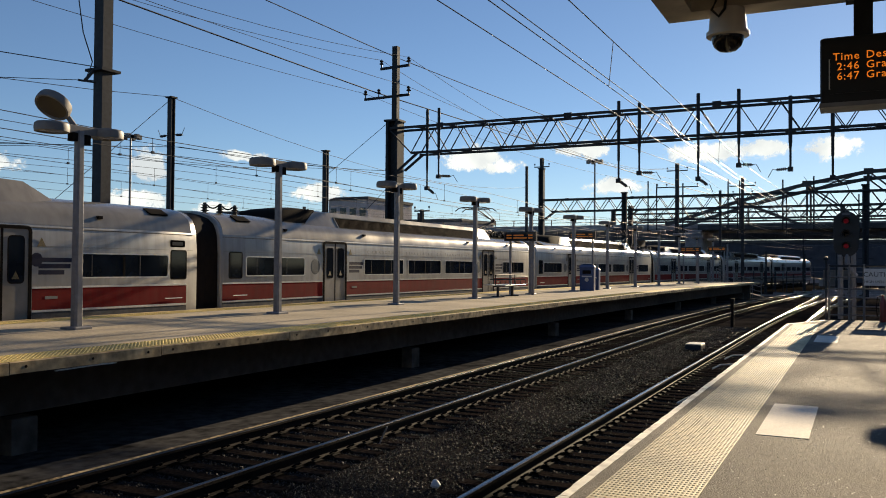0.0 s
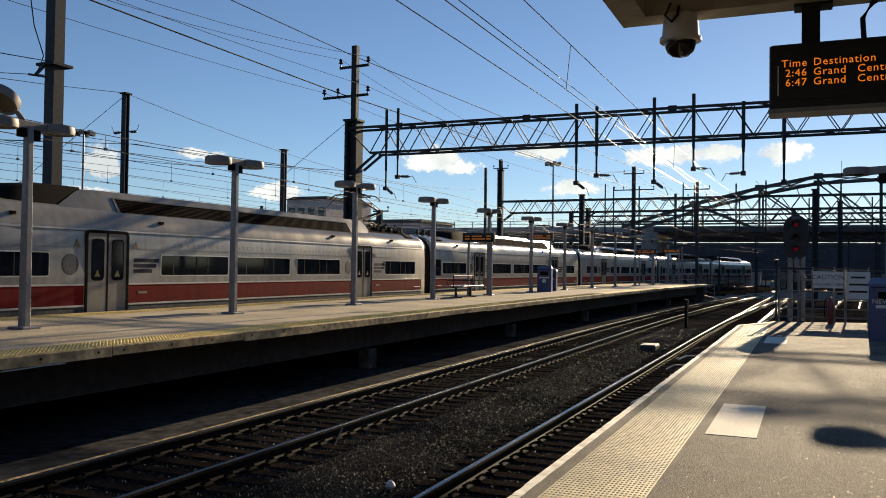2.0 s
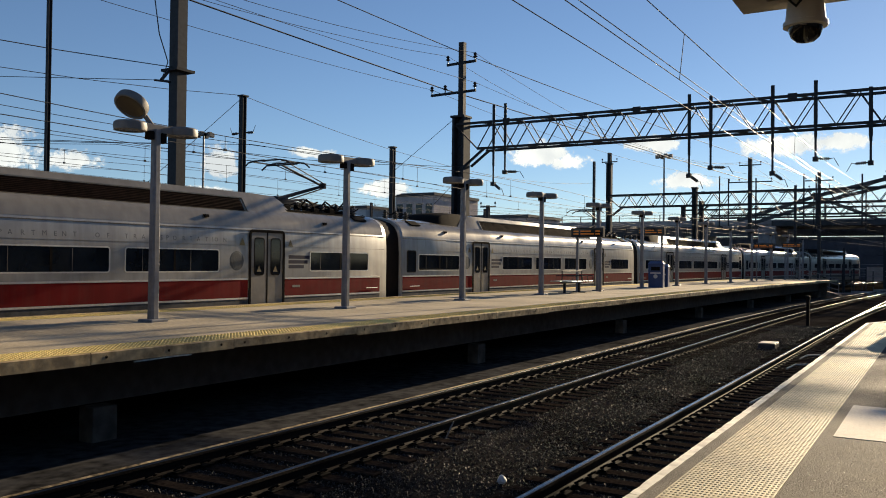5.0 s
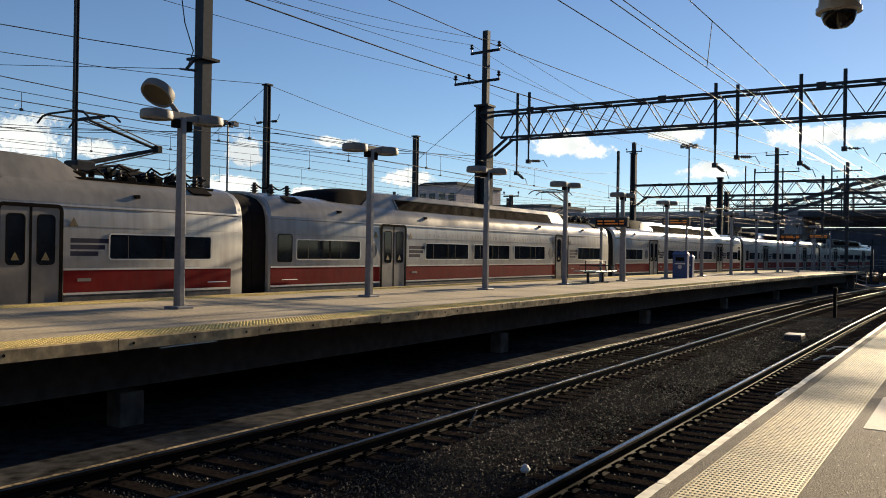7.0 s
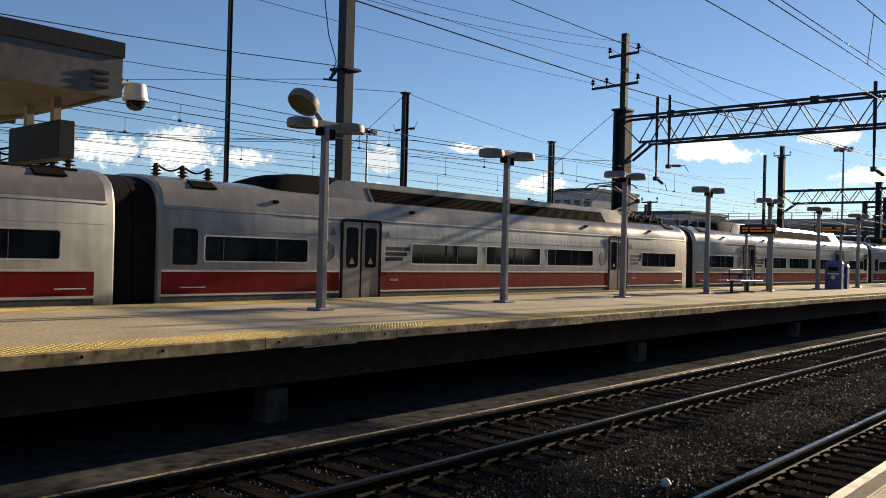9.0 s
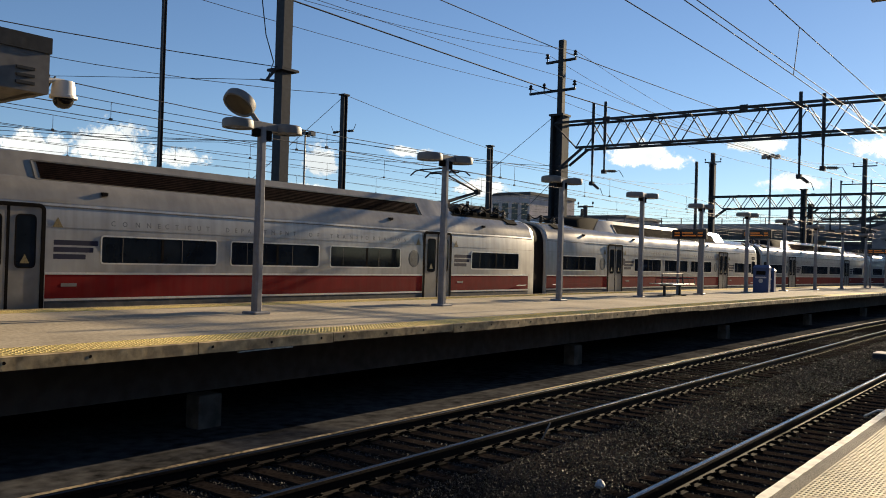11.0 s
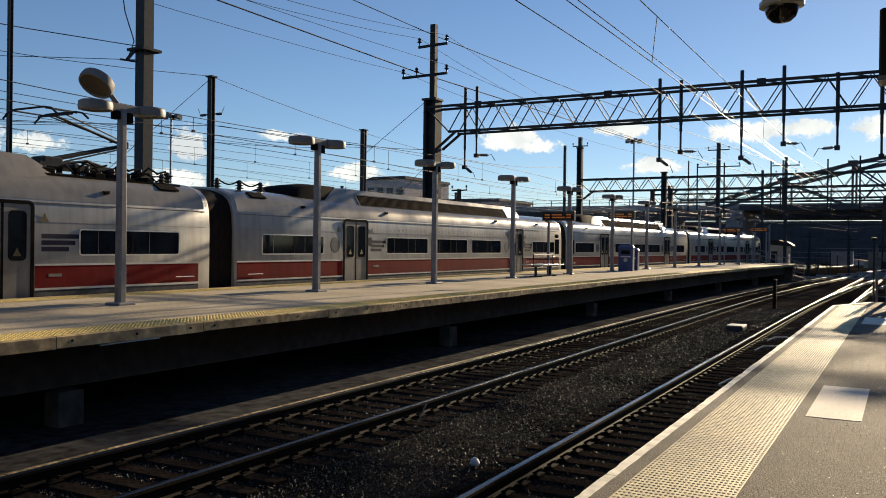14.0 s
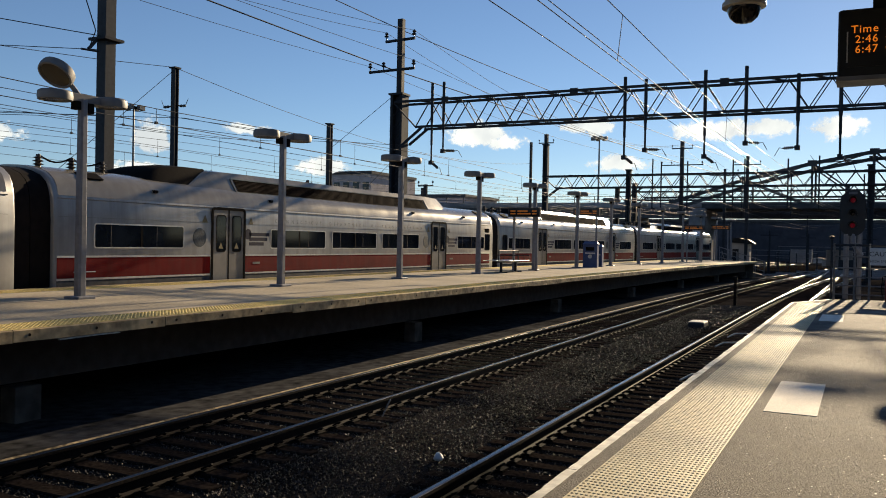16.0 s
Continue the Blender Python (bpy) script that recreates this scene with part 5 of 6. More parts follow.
def line_pole(x, y, top, w, label, arms=(), cap=False):
    p = thing("line_pole", (x, y, BALLAST_Z), label, "pole", "line poles")
    h = top - BALLAST_Z
    a, f, k = w / 2, w * 0.16, w * 0.08
    prof = [(-a, -a), (a, -a), (a, -a + f), (k, -a + f), (k, a - f), (a, a - f), (a, a), (-a, a), (-a, a - f), (-k, a - f), (-k, -a + f), (-a, -a + f)]
    if w > 0.37:
        prof = [(-a, -a), (a, -a), (a, a), (-a, a)]
    part("shaft", Shape().loft([[(px, py, z) for px, py in prof] for z in (0, h)]), M_POLE, p, "weathered grey steel shaft")
    if cap:
        part("cap", Shape().box(-w / 2 - 0.06, w / 2 + 0.06, -w / 2 - 0.06, w / 2 + 0.06, h, h + 0.06), M_STEEL, p)
    for z, ln in arms:
        part("crossarm", Shape().beam((-ln, 0, z - BALLAST_Z), (ln, 0, z - BALLAST_Z), 0.1, 0.1), M_STEEL, p)
        for s in (-0.95, 0.95) if ln < 1.3 else (-0.95, -0.5, 0.95):
            part("insulator", Shape().turned([(0, 0), (0.018, 0), (0.018, 0.14), (0.075, 0.15), (0.06, 0.2), (0.08, 0.22), (0.03, 0.3), (0, 0.31)], 8, (s * ln, 0, z - BALLAST_Z + 0.05)), M_INSUL, p)
    return p


big = line_pole(-20.6, 18.2, 16.0, 0.375, "tall thick steel catenary pole behind the train")
part("band", Shape().box(-0.36, 0.36, -0.36, 0.36, 8.35, 8.43), M_STEEL, big)
part("strain_insulator", Shape().rod((0.0, -0.3, 8.4), (0.0, -0.65, 8.0), 0.05, 8).rod((0.0, -0.3, 8.0), (0.0, -0.9, 7.95), 0.035, 6), M_INSUL, big)
part("pigtail", Shape().tube([(0, -0.6, 8.1), (0, -0.4, 8.6), (0, -0.75, 9.4), (0, -0.95, 10.5), (0, -0.95, 14.0)], 0.018, 5), M_WIRE, big)
mast = line_pole(-25.2, 25.75, 7.95, 0.22, "steel catenary pole with a side arm behind the train", (), True)
for s in (-1, 1):
    part("strain_insulator", Shape().rod((s * 0.14, 0, 6.45 - BALLAST_Z), (s * 0.3, 0, 6.43 - BALLAST_Z), 0.025, 6).turned([(0, 0), (0.045, 0.01), (0.06, 0.1), (0.035, 0.14), (0.06, 0.2), (0.045, 0.3), (0, 0.31)], 10, m=Matrix.Translation((s * 0.28, 0, 6.43 - BALLAST_Z)) @ pose(0, 0, 0, 0, s * 92, 0)).rod((s * 0.58, 0, 6.43 - BALLAST_Z), (s * 0.72, 0, 6.7 - BALLAST_Z), 0.012, 5), M_INSUL, mast)
line_pole(-27.0, 39.5, 7.6, 0.26, "plain dark steel pole behind the train", (), True)
line_pole(-19.84, 13.28, 15.0, 0.1, "slender dark pole behind the train")
line_pole(-26.5, 70.2, 10.1, 0.2, "slender dark pole in the yard")
line_pole(-28.0, 53.1, 5.2, 0.22, "short dark pole with a crossarm", ((5.1, 0.6),))
line_pole(-15.8, 83, 11.3, 0.34, "line pole with two crossarms beyond the gantry", ((10.6, 1.0), (9.0, 2.0)))
line_pole(-9.9, 84, 9.8, 0.28, "line pole with a crossarm in the yard", ((9.0, 1.2), (8.2, 0.9)))
line_pole(-13.5, 95, 9.6, 0.25, "line pole with a crossarm in the yard", ((8.9, 1.6),))
line_pole(-28.8, 80.6, 12.2, 0.34, "line pole with a crossarm above the mast", ((11.3, 0.8),))
line_pole(-33, 62, 5.6, 0.16, "thin short yard pole")
line_pole(-36, 50, 5.4, 0.16, "thin short yard pole")


def floodlight(x, y, top):
    f = thing("floodlight_tower", (x, y, BALLAST_Z), "tall thin floodlight mast with a lamp cluster", "floodlight", "floodlights")
    h = top - BALLAST_Z
    part("mast", Shape().rod((0, 0, 0), (0, 0, h), 0.22, 8, 0.13), M_GALV, f)
    part("ring", Shape().turned([(0.9, 0), (1.0, 0), (1.0, 0.15), (0.9, 0.15), (0.9, 0)], 16, (0, 0, h - 0.2)), M_STEEL, f)
    for i in range(6):
        a = math.tau * i / 6
        part("lamp", Shape().box(math.cos(a) * 1.2 - 0.3, math.cos(a) * 1.2 + 0.3, math.sin(a) * 1.2 - 0.3, math.sin(a) * 1.2 + 0.3, h - 0.5, h + 0.15, 0.05), M_LAMPHEAD, f)


floodlight(-42.5, 147, 20.3)
floodlight(-94.8, 88.9, 19.8)


# ---- wires ----
def wire(name, pts, r, mat, label, sag=0.0, droppers=None):
    w = thing(name, (0, 0, 0), label, "overhead wire", "overhead wires")
    fine = []
    for (xa, ya, za), (xb, yb, zb) in zip(pts, pts[1:]):
        n = max(2, int(abs(yb - ya) / 4) + 1)
        for i in range(n):
            k = i / n
            y = ya + (yb - ya) * k
            fine.append((xa + (xb - xa) * k, y, za + (zb - za) * k - sag * 4 * k * (1 - k)))
    fine.append(pts[-1])
    part("conductor", Shape().tube(fine, r, 5), mat, w)
    return w


def catenary(x, contact, height, y0, y1, bent=True, bright=False, r=0.014, every=9.0, start=6.0):
    """A messenger with its contact wire and droppers between supports at the gantries."""
    w = thing("catenary", (0, 0, 0), "overhead contact wire hung from its messenger", "overhead wire", "overhead wires")
    mat = M_COPPER if bright else M_WIRE
    b = bend if bent else (lambda y: 0.0)
    ys = strip(y0, y1, 2.5)
    sagz = lambda y: height * (0.75 + 0.25 * math.cos(math.tau * (y - 37) / 43.0))
    part("contact_wire", Shape().tube([(x + b(y), y, contact) for y in ys], r, 5), mat, w)
    part("messenger", Shape().tube([(x + b(y), y, contact + sagz(y)) for y in ys], r, 5), mat, w)
    y = y0 + start
    while y < min(y1, 75):
        part("dropper", Shape().rod((x + b(y), y, contact), (x + b(y), y, contact + sagz(y)), 0.008, 4), M_WIRE, w)
        part("clamp", Shape().box(x + b(y) - 0.03, x + b(y) + 0.03, y - 0.04, y + 0.04, contact - 0.02, contact + 0.05), M_WIRE, w)
        y += every
    return w


# over the near tracks: fitted to the line of sight of each conductor
wire("contact_wire", [(-4.19, -15, 4.46), (-4.0, 37, 4.46), (-3.0, 80, 4.7), (-0.5, 120, 5.0)], 0.008, M_COPPER, "bright contact wire over the near track")
mw = wire("messenger_wire", [(-4.0, -15, 5.3), (-4.0, 37, 5.26), (-3.0, 80, 5.6), (-0.5, 120, 6.0)], 0.009, M_COPPER, "bright messenger wire over the near track")
for y in (15.0, 28.0, 46.0, 60.0):
    x = -4.0 if y < 37 else -4.0 + (y - 37) / 43
    part("dropper", Shape().rod((x - max(0.0, 37 - y) * 0.0037, y, 4.46), (x, y, 5.28), 0.008, 4), M_WIRE, mw)
wire("contact_wire", [(-7.0, -15, 6.1), (-7.0, 37, 6.1), (-6.0, 80, 6.2), (-3.0, 120, 6.3)], 0.012, M_COPPER, "bright contact wire over the middle track")
wire("messenger_wire", [(-4.9, -15, 5.15), (-4.66, 37, 5.15), (-3.4, 80, 5.3), (-1.0, 120, 5.6)], 0.009, M_COPPER, "bright auxiliary wire over the near track")
for i, (x, z) in enumerate(((-2.0, 4.9), (1.2, 4.8), (1.2, 5.6), (5.6, 5.0), (5.6, 5.8))):
    wire("contact_wire", [(x, 37, z), (x + 1.4, 80, z), (x + 5.0, 120, z + 0.4)], 0.01, M_WIRE, "bright contact wire over the yard tracks", 0.25)
for i, (xa, xb) in enumerate(((-9.0, 2.0), (-12.0, -2.0), (-14.0, 4.0), (-3.0, -9.0), (3.0, -5.0), (-6.5, 6.0), (-10.5, -4.5), (0.5, 9.0))):
    wire("span_wire", [(xa, 78, 5.2 + 0.15 * i), ((xa + xb) / 2, 98, 4.9 + 0.15 * i), (xb, 126, 5.6 + 0.2 * i)], 0.013, M_WIRE, "sagging wire crossing the yard throat", 0.5)

# the train's own line and the yard lines behind it
catenary(TRACK_TRAIN, 4.2, 0.78, -25, 150, True, False, 0.011)
for k, x in enumerate((-21.8, -26.3, -30.8, -35.3, -40.0)):
    catenary(x, 4.75 + 0.12 * k, 0.95, -25 + 2 * k, 130, True, False, 0.01, 7.0 + k, 3.0 + 1.7 * k)
# feeders along the line poles
for x, z, r, sag in ((-22.2, 10.05, 0.03, 0.05), (-21.25, 11.85, 0.022, 0.15), (-20.45, 11.75, 0.011, 2.2), (-23.0, 10.1, 0.011, 0.85), (-20.45, 10.25, 0.011, 0.75), (-22.05, 11.75, 0.011, 2.0)):
    wire("feeder_wire", [(x, -20, z), (x, 37.2, z), (x + 6, 83, z - 0.8), (x + 12, 130, z - 0.6)], r, M_WIRE, "dark feeder wire along the line poles", sag)
wire("feeder_wire", [(-25.2, -12, 8.0), (-25.2, 25.7, 8.0), (-26.5, 70.0, 8.2)], 0.012, M_WIRE, "thin dark wire between yard poles", 1.2)
wire("feeder_wire", [(-20.6, -20, 7.1), (-20.6, 18.0, 7.1)], 0.014, M_WIRE, "dark wire ending at the tall pole", 0.9)
wire("cross_span_wire", [(-40.0, 18.2, 9.0), (-20.8, 18.2, 6.75)], 0.012, M_WIRE, "thin cross-span wire to the tall pole")
wire("guy_wire", [(-21.5, 36.9, 8.4), (-27.0, 39.5, 6.2)], 0.014, M_WIRE, "thin guy wire from the mast")
wire("guy_wire", [(-21.5, 37.1, 5.2), (-30.0, 44.0, 2.0)], 0.014, M_WIRE, "thin guy wire from the mast")
wire("guy_wire", [(-25.2, 25.7, 7.9), (-29.0, 20.0, 1.0)], 0.012, M_WIRE, "thin guy wire from the pole")
for x, z in ((-23.0, 5.6), (-27.0, 5.9), (-31.0, 6.1)):
    wire("cross_wire", [(x - 8, 12, z - 0.3), (x, 24, z), (x + 3, 36, z + 0.2)], 0.012, M_WIRE, "thin crossing wire in the yard", 0.2)

# ---- distance ----
over = thing("road_overpass", (0, 119, BALLAST_Z), "dark steel girder road overpass behind the yard", "bridge")
dz = -BALLAST_Z
part("deck", Shape().box(-120, 95, 0, 7.5, 5.5 + dz, 6.6 + dz), M_CONCRETE, over, "grey concrete deck")
part("girder", Shape().box(-120, 95, -0.4, 0, 5.0 + dz, 6.4 + dz), M_BRIDGE, over, "dark side girder")
for i in range(72):
    x = -118 + 3.0 * i
    part("stiffener", Shape().box(x, x + 0.12, -0.55, -0.4, 5.05 + dz, 6.35 + dz), M_BRIDGE, over)
part("parapet", Shape().box(-120, 95, -0.2, 0.1, 6.6 + dz, 7.25 + dz), M_CONCRETE, over)
for z in (7.65, 8.1):
    part("handrail", Shape().box(-120, -18, -0.05, 0.03, z + dz, z + 0.06 + dz), M_BRIDGE, over)
for i in range(34):
    x = -119 + 3.0 * i
    part("rail_post", Shape().box(x, x + 0.1, -0.08, 0.05, 7.25 + dz, 8.15 + dz), M_BRIDGE, over)
for x in (-95, -70, -48, -30, 18, 40, 65):
    part("pier", Shape().box(x, x + 1.6, 1.5, 6, 0, 5.5 + dz, 0.1), M_CONCRETE, over, "concrete pier")

tr = thing("truss_bridge", (0, 108, BALLAST_Z), "dark riveted through-truss bridge with a curved top chord", "bridge")
top = [(-22, 6.6), (-13, 9.4), (-5.5, 11.2), (1.0, 12.4), (8.2, 12.7), (16, 12.7), (24, 12.4), (31, 11.2), (38, 9.2), (44, 6.6)]
for y in (0, 8.5):
    for (xa, za), (xb, zb) in zip(top, top[1:]):
        part("top_chord", Shape().beam((xa, y, za + dz), (xb, y, zb + dz), 0.36, 0.42), M_BRIDGE, tr)
    part("bottom_chord", Shape().beam((-18, y, 6.2 + dz), (44, y, 6.2 + dz), 0.5, 0.6), M_BRIDGE, tr)
    for i, (xa, za) in enumerate(top[1:-1]):
        part("vertical", Shape().beam((xa, y, 6.2 + dz), (xa, y, za + dz), 0.24, 0.2), M_BRIDGE, tr)
        nxt = top[i] if xa > 13 else top[i + 2]
        part("diagonal", Shape().beam((xa, y, za + dz), (nxt[0], y, 6.2 + dz), 0.22, 0.18), M_BRIDGE, tr)
        part("gusset", Shape().box(xa - 0.5, xa + 0.5, y - 0.3, y - 0.26, za - 0.36 + dz, za + 0.36 + dz), M_BRIDGE, tr)
for xa, za in top[1:-1]:
    part("strut", Shape().beam((xa, 0, za + dz), (xa, 8.5, za + dz), 0.3, 0.3), M_BRIDGE, tr)
for (xa, za), (xb, zb) in zip(top[1:-1], top[2:-1]):
    part("lateral_brace", Shape().beam((xa, 0, za + dz), (xb, 8.5, zb + dz), 0.16, 0.12), M_BRIDGE, tr)
    part("lateral_brace", Shape().beam((xa, 8.5, za + dz), (xb, 0, zb + dz), 0.16, 0.12), M_BRIDGE, tr)
part("deck", Shape().box(-18, 44, 0.3, 8.2, 5.8 + dz, 6.3 + dz), M_BRIDGE, tr, "dark bridge deck")
for x in (-19.5, 43.5):
    part("pier", Shape().box(x, x + 2, -0.5, 9.0, 0, 5.9 + dz, 0.1), M_CONCRETE, tr, "concrete pier")


def building(x0, x1, y0, y1, top, mat, label, floors=2, cols=6, slope=0.0):
    b = thing("building", ((x0 + x1) / 2, y0, BALLAST_Z), label, "building", "far buildings")
    w, h, d = x1 - x0, top - BALLAST_Z, y1 - y0
    part("wall", Shape().loft([[(-w / 2, 0, z0), (w / 2, 0, z0), (w / 2, d, z0), (-w / 2, d, z0)] for z0 in (0, h)]), mat, b)
    part("roof", Shape().loft([[(-w / 2 - 0.3, -0.3, h), (w / 2 + 0.3, -0.3, h), (w / 2 + 0.3, d, h), (-w / 2 - 0.3, d, h)], [(-w / 2 + slope, -0.3, h + 0.5), (w / 2 + 0.3, -0.3, h + 0.5), (w / 2 + 0.3, d, h + 0.5), (-w / 2 + slope, d, h + 0.5)]]), M_BRIDGE, b, "dark flat roof edge")
    for f in range(floors):
        for c in range(cols):
            xx0 = -w / 2 + w * (c + 0.2) / cols
            part("window", Shape().box(xx0, xx0 + w * 0.6 / cols, -0.06, 0.02, h * (f + 0.4) / floors, h * (f + 0.8) / floors), M_GLASS, b)
    return b


building(-104, -86, 118, 135, 10.2, M_BUILD, "grey flat-roofed building beyond the yard")
building(-84, -76, 124, 140, 12.6, M_BUILDRED, "rose-grey building with an angled parapet", 2, 4, 1.5)
building(-76, -60, 128, 142, 8.7, M_BUILDRED, "low rose-grey building beyond the yard", 1, 6)
building(-60, 12.4, 175, 190, 6.2, M_BUILDBLUE, "long dark blue-grey building behind the bridge", 0, 0)
building(12, 90, 170, 190, 6.4, M_BUILDBLUE, "dark blue-grey shed behind the bridge", 0, 0)
building(-150, -62, 170, 190, 6.0, M_BUILDBLUE, "long dark building behind the overpass", 0, 0)
building(-130, -100, 60, 80, 4.6, M_BUILD, "low grey shed behind the yard", 1, 8)

# yard clutter in the throat
for i, (x, y, w, h) in enumerate(((-1.5, 100, 1.6, 1.4), (7, 102, 2.2, 1.5), (-12.5, 94, 1.4, 1.5), (2.6, 105, 1.4, 1.9))):
    cb = thing("relay_cabinet", (x, y, BALLAST_Z), "dark trackside relay cabinet", "cabinet", "relay cabinets")
    part("case", Shape().box(-w / 2, w / 2, -0.4, 0.4, 0, h, 0.03), M_STEEL, cb)
    part("door", Shape().box(-w / 2 + 0.06, w / 2 - 0.06, -0.42, -0.4, 0.1, h - 0.1), M_STEEL, cb)
st = thing("platform_ramp_stairs", (-10.2, 75.2, BALLAST_Z), "steel service steps with handrails off the platform end", "stairs")
for k in range(6):
    part("step", Shape().box(-0.6, 0.6, 0.28 * k, 0.28 * k + 0.3, 1.1 - 0.2 * k, 1.16 - 0.2 * k), M_STEEL, st)
for s in (-0.6, 0.6):
    part("stringer", Shape().beam((s, 0, 1.05), (s, 1.9, 0.0), 0.06, 0.2), M_STEEL, st)
    part("handrail", Shape().rod((s, 0, 2.2), (s, 2.2, 1.0), 0.03, 6).rod((s, 0, 1.1), (s, 0, 2.2), 0.03, 6).rod((s, 1.9, 0.0), (s, 1.9, 1.15), 0.03, 6), M_GALV, st)
# ramp with sloping rails off the platform end, a cabin and low barriers behind it
rp = thing("ramp_railing", (-11.0, 75.25, BALLAST_Z), "galvanised railing sloping down a ramp off the platform end", "railing")
for z in (1.15, 0.72, 0.3):
    part("rail", Shape().rod((0, 0, z - BALLAST_Z), (3.5, 1.2, z - 1.15 - BALLAST_Z), 0.035, 6), M_GALV, rp)
for k in range(6):
    q = k / 5
    part("rail_post", Shape().rod((3.5 * q, 1.2 * q, 0), (3.5 * q, 1.2 * q, 1.2 - 1.15 * q - BALLAST_Z), 0.035, 6), M_GALV, rp)
part("ramp", Shape().loft([[(0, 0.1, 0), (0, 1.3, 0), (0, 1.3, 1.2), (0, 0.1, 1.2)], [(3.6, 1.3, 0), (3.6, 2.5, 0), (3.6, 2.5, 0.1), (3.6, 1.3, 0.1)]]), M_UNDER, rp, "dark concrete ramp")
hut = thing("yard_cabin", (-14.9, 122.0, BALLAST_Z), "small grey yard cabin with a dark rounded roof", "cabin")
part("wall", Shape().box(-1.5, 1.0, 0, 2.2, 0, 3.2, 0.03), M_BUILD, hut, "dull grey painted wall")
part("roof", Shape().loft([[(x, y, z - BALLAST_Z) for x, z in ((-1.9, 1.85), (1.6, 1.6), (1.6, 1.75), (0.9, 2.2), (-0.3, 2.45), (-1.3, 2.4), (-1.9, 2.05))] for y in (-0.5, 2.6)]), M_STEEL, hut, "dark curved roof")
part("door", Shape().box(-1.2, -0.4, -0.04, 0.02, 0.2, 2.3), M_STEEL, hut)
part("notice", Shape().box(0.3, 1.2, -0.05, 0.0, 1.9, 2.6), M_SIGN, hut, "pale notice board")
for x0, x1, y, z in ((-8.6, -4.4, 100, 0.66), (-10.8, -6.6, 92, 0.95), (-3.0, 2.5, 104, 0.9), (3.5, 9.5, 99, 0.6), (-9.0, 8.0, 107, 1.4)):
    bar = thing("yard_barrier", ((x0 + x1) / 2, y, BALLAST_Z), "low pale rail barrier beside the yard tracks", "barrier", "yard barriers")
    hw = (x1 - x0) / 2
    for zz in (z, z - 0.55):
        part("rail", Shape().box(-hw, hw, -0.04, 0.04, zz - 0.05 - BALLAST_Z, zz - BALLAST_Z), M_GALV, bar)
    for k in range(5):
        part("post", Shape().box(-hw + hw * k / 2 - 0.05, -hw + hw * k / 2 + 0.05, 0.04, 0.12, 0, z - BALLAST_Z), M_STEEL, bar)
brng = random.Random(5)
for i in range(14):
    x, y = -9 + 2.1 * i + brng.uniform(-0.7, 0.7), brng.uniform(112, 160)
    wg = thing("stabled_wagon" if i % 3 == 0 else "equipment_case", (x, y, BALLAST_Z), "grey maintenance wagon parked in the yard" if i % 3 == 0 else "weathered grey equipment case in the yard", "wagon" if i % 3 == 0 else "cabinet", "parked yard gear")
    w, h = (3.2, 2.4) if i % 3 == 0 else (brng.uniform(0.8, 1.6), brng.uniform(1.0, 2.0))
    part("case", Shape().box(-w / 2, w / 2, -0.6, 0.6, 0.25, h, 0.05), brng.choice((M_STEEL, M_BUILD, M_CONCRETE)), wg)
    part("plinth", Shape().box(-w / 2 + 0.1, w / 2 - 0.1, -0.5, 0.5, 0, 0.25), M_UNDER, wg)
    part("lid", Shape().box(-w / 2 - 0.04, w / 2 + 0.04, -0.64, 0.64, h, h + 0.07), M_BRIDGE, wg)

for i in range(16):
    x, y = -8 + 2.9 * i % 41, 86 + 7.3 * i % 23
    pp = thing("yard_post", (x, y, BALLAST_Z), "thin dark post in the yard throat", "post", "yard posts")
    part("shaft", Shape().rod((0, 0, 0), (0, 0, 4.2 + 1.7 * (i % 3)), 0.09, 6), M_STEEL, pp)
    part("crossarm", Shape().box(-0.8, 0.8, -0.05, 0.05, 3.7 + 1.7 * (i % 3), 3.8 + 1.7 * (i % 3)), M_STEEL, pp)
for i in range(10):
    z = 3.0 + 0.3 * i
    wire("span_wire", [(-9 + 1.5 * i, 66 + 2 * i, z + 1.2), (-2 + 2.2 * i, 86 + i, z + 0.4), (4 + 2.6 * i, 106, z + 1.4)], 0.013, M_WIRE if i % 3 else M_COPPER, "sagging wire across the yard throat", 0.55)
for i in range(5):
    wl_ = thing("trackside_pipe", (0, 82 + 5.5 * i, BALLAST_Z), "pale cable trough across the yard", "cable trough", "cable troughs")
    part("trough", Shape().box(-9 + 1.5 * i, 26, -0.12, 0.12, 0, 0.16 + 0.05 * i), M_GALV, wl_)

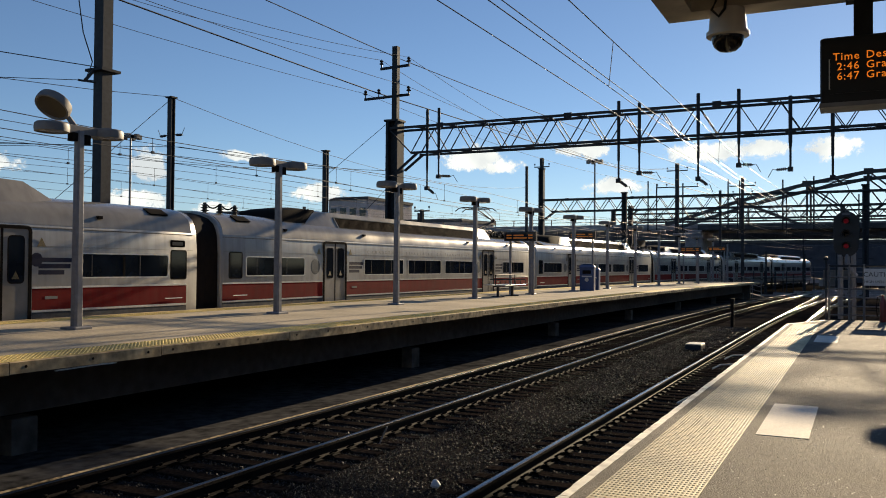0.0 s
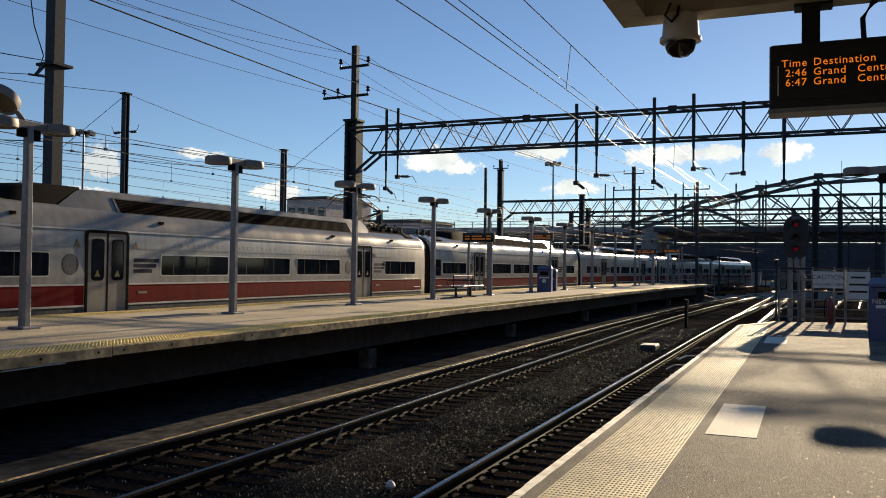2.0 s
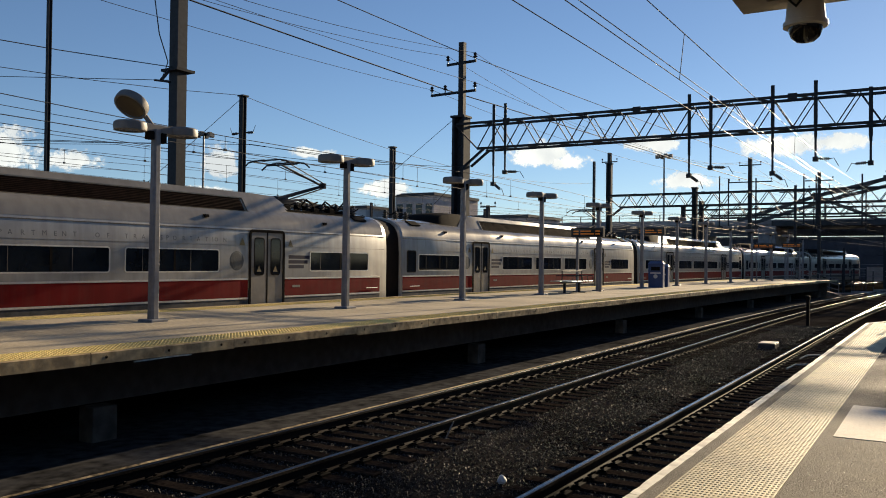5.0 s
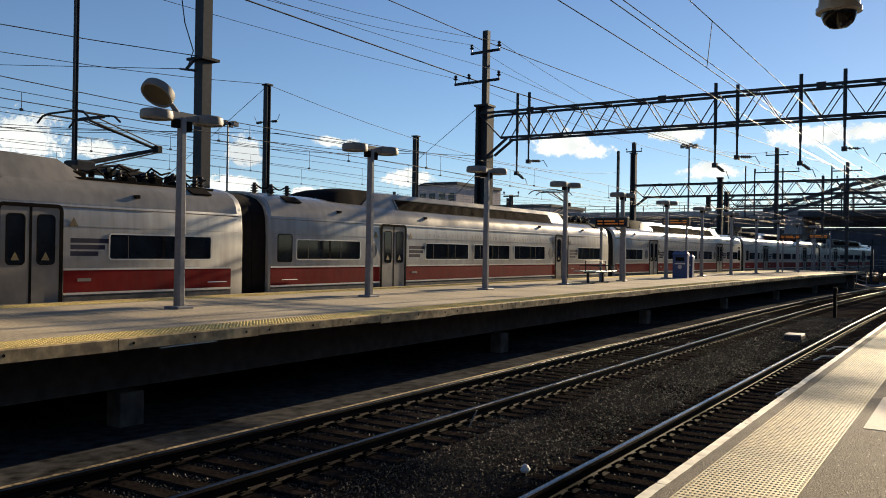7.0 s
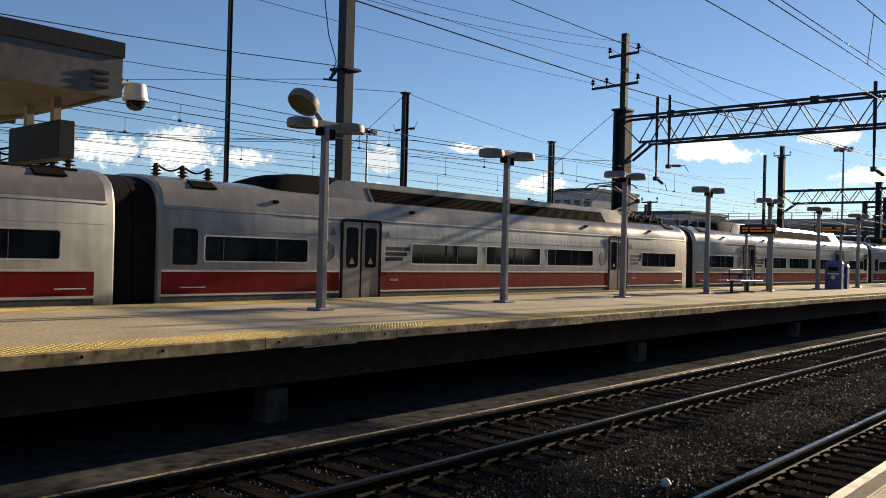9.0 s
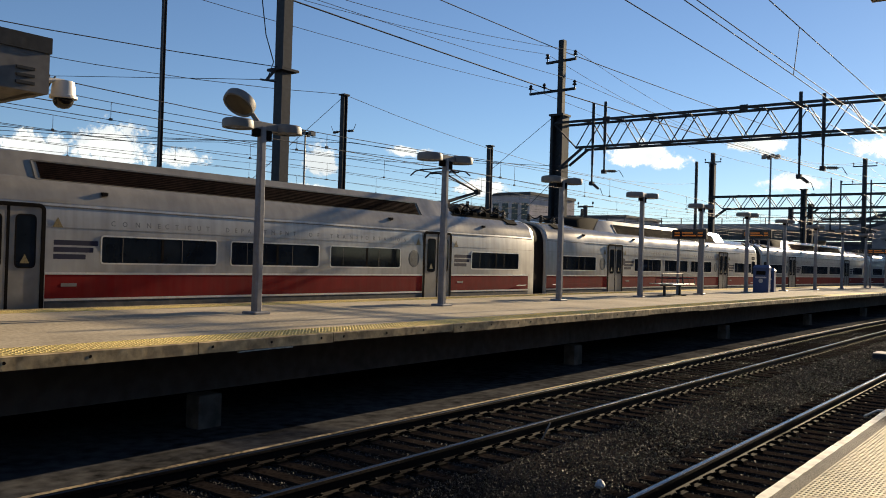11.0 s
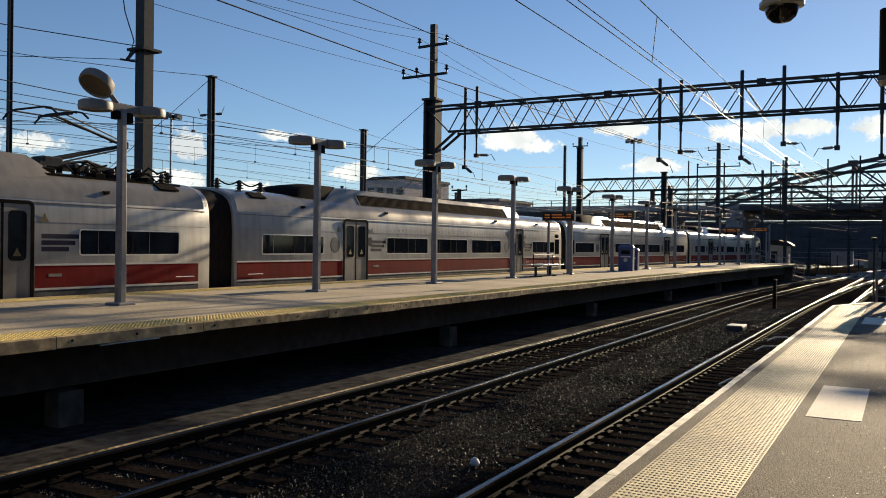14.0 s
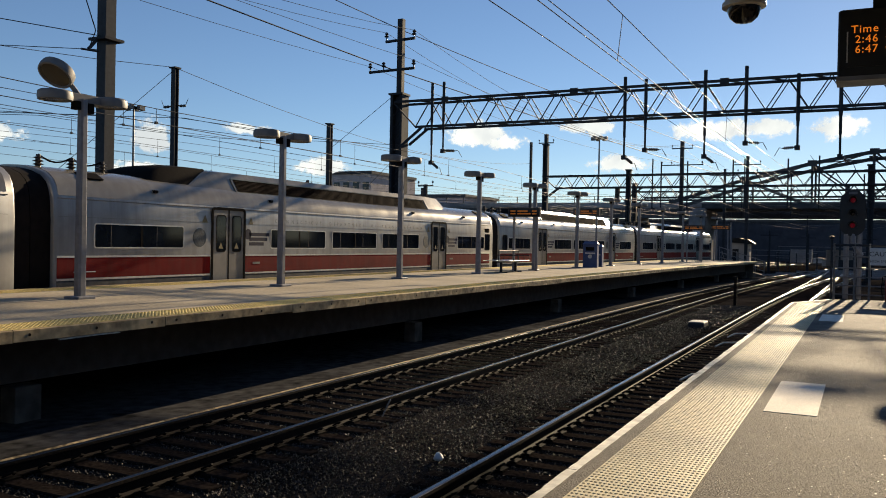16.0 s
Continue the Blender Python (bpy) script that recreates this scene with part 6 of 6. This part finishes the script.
# ---- clouds low in the sky, a far backdrop ----
def cloud_material():
    m = bpy.data.materials.new("cloud")
    m.use_nodes = True
    n, l = m.node_tree.nodes, m.node_tree.links
    n.clear()
    out, mix, tr_, em = n.new("ShaderNodeOutputMaterial"), n.new("ShaderNodeMixShader"), n.new("ShaderNodeBsdfTransparent"), n.new("ShaderNodeEmission")
    co, no, no2 = n.new("ShaderNodeTexCoord"), n.new("ShaderNodeTexNoise"), n.new("ShaderNodeTexNoise")
    info, addv = n.new("ShaderNodeObjectInfo"), n.new("ShaderNodeVectorMath")
    addv.operation = "ADD"
    scl = n.new("ShaderNodeVectorMath")
    scl.operation = "SCALE"
    comb = n.new("ShaderNodeCombineXYZ")
    for i in range(3):
        l.new(info.outputs["Random"], comb.inputs[i])
    l.new(comb.outputs[0], scl.inputs[0])
    scl.inputs["Scale"].default_value = 900.0
    l.new(co.outputs["Object"], addv.inputs[0])
    l.new(scl.outputs[0], addv.inputs[1])
    no.inputs["Scale"].default_value, no.inputs["Detail"].default_value, no.inputs["Roughness"].default_value = 0.04, 10, 0.7
    no2.inputs["Scale"].default_value, no2.inputs["Detail"].default_value = 0.012, 5
    l.new(addv.outputs[0], no.inputs["Vector"])
    l.new(addv.outputs[0], no2.inputs["Vector"])
    gr = n.new("ShaderNodeTexGradient")
    gr.gradient_type = "SPHERICAL"
    mp = n.new("ShaderNodeVectorMath")
    mp.operation = "MULTIPLY_ADD"
    mp.inputs[1].default_value, mp.inputs[2].default_value = (2, 2, 0), (-1, -1, 0)
    l.new(co.outputs["Generated"], mp.inputs[0])
    l.new(mp.outputs[0], gr.inputs["Vector"])
    a, b = [n.new("ShaderNodeMath") for _ in range(2)]
    a.operation, b.operation = "MULTIPLY_ADD", "MULTIPLY_ADD"
    b.inputs[1].default_value = 1.8
    a.inputs[1].default_value = 1.1
    l.new(gr.outputs["Fac"], a.inputs[0])
    a.inputs[2].default_value = -1.06
    l.new(no.outputs["Fac"], b.inputs[0])
    l.new(a.outputs[0], b.inputs[2])
    rg = n.new("ShaderNodeMapRange")
    rg.interpolation_type = "SMOOTHSTEP"
    rg.inputs["From Min"].default_value, rg.inputs["From Max"].default_value = 0.2, 0.5
    l.new(b.outputs[0], rg.inputs["Value"])
    ramp = n.new("ShaderNodeValToRGB")
    ramp.color_ramp.elements[0].position, ramp.color_ramp.elements[1].position = 0.35, 0.62
    ramp.color_ramp.elements[0].color, ramp.color_ramp.elements[1].color = (0.60, 0.69, 0.74, 1), (0.90, 0.99, 0.98, 1)
    l.new(no2.outputs["Fac"], ramp.inputs[0])
    l.new(ramp.outputs[0], em.inputs[0])
    em.inputs[1].default_value = CLOUD
    l.new(rg.outputs[0], mix.inputs[0])
    l.new(tr_.outputs[0], mix.inputs[1])
    l.new(em.outputs[0], mix.inputs[2])
    l.new(mix.outputs[0], out.inputs[0])
    return m


CLOUD = 0.72
M_CLOUD = cloud_material()
CLOUDS = [(-1073, 1048, 170, 66, 62), (-1091, 1029, 104, 110, 40), (-620, 1366, 193, 120, 44), (-569, 1388, 178, 70, 24), (-428, 1437, 207, 110, 30), (-233, 1482, 200, 150, 40), (-140, 1492, 200, 110, 30), (-37, 1500, 198, 84, 40), (-961, 1152, 190, 80, 20), (-381, 1451, 143, 110, 30), (-996, 1122, 96, 90, 30), (-1287, 771, 170, 130, 80), (-1342, 671, 160, 120, 56), (-1226, 865, 160, 90, 32), (-860, 1230, 130, 100, 30)]
for x, y, z, w, h in [(a, b, e, f * 0.8, g * 0.8) for a, b, e, f, g in CLOUDS]:
    c = structure("backdrop_cloud", Shape().add([(-w, -h, 0), (w, -h, 0), (w, h, 0), (-w, h, 0)], [(0, 1, 2, 3)]), M_CLOUD, "small bright cumulus cloud far away", "cloud")
    c.matrix_basis = Matrix.Translation((x, y, z)) @ pose(0, 0, 0, 90, 0, math.degrees(math.atan2(-x, y)))
    c.visible_shadow = False


# ---- what moves ----
GAP_ROWS = [(0, 17.482), (0.5, 15.388), (1.2, 12.597), (2, 9.480), (3.5, 3.723), (4.5, -0.029), (5.7, -4.537), (7, -9.389), (7.5, -11.213), (8, -13.004), (9.2, -17.318), (10.5, -21.971), (11, -23.751), (11.5, -25.514), (12, -27.262), (12.5, -28.986), (13, -30.635), (13.5, -32.179), (14, -33.615), (15, -36.106), (15.5, -37.162), (16, -38.046)]


def gap_at(t):
    """Where along the line the first coupling stands, from a smooth braking run."""
    ts, ys = [r[0] for r in GAP_ROWS], [r[1] for r in GAP_ROWS]
    co = np.polyfit(ts, ys, 8)
    return float(np.polyval(co, t))


def motions():
    for i, c in enumerate(CARS):
        rows = []
        for k in range(33):
            t = k * 0.5
            mid = gap_at(t) + CAR_PITCH * (i - 0.5)
            a, b = mid - 8.0, mid + 8.0
            xa, xb = bend(a), bend(b)
            rows.append((t, pose(TRACK_TRAIN + (xa + xb) / 2, mid, RAIL_Z, 0, 0, -math.degrees(math.atan2(xb - xa, b - a)))))
        walk(c, rows)


motions()
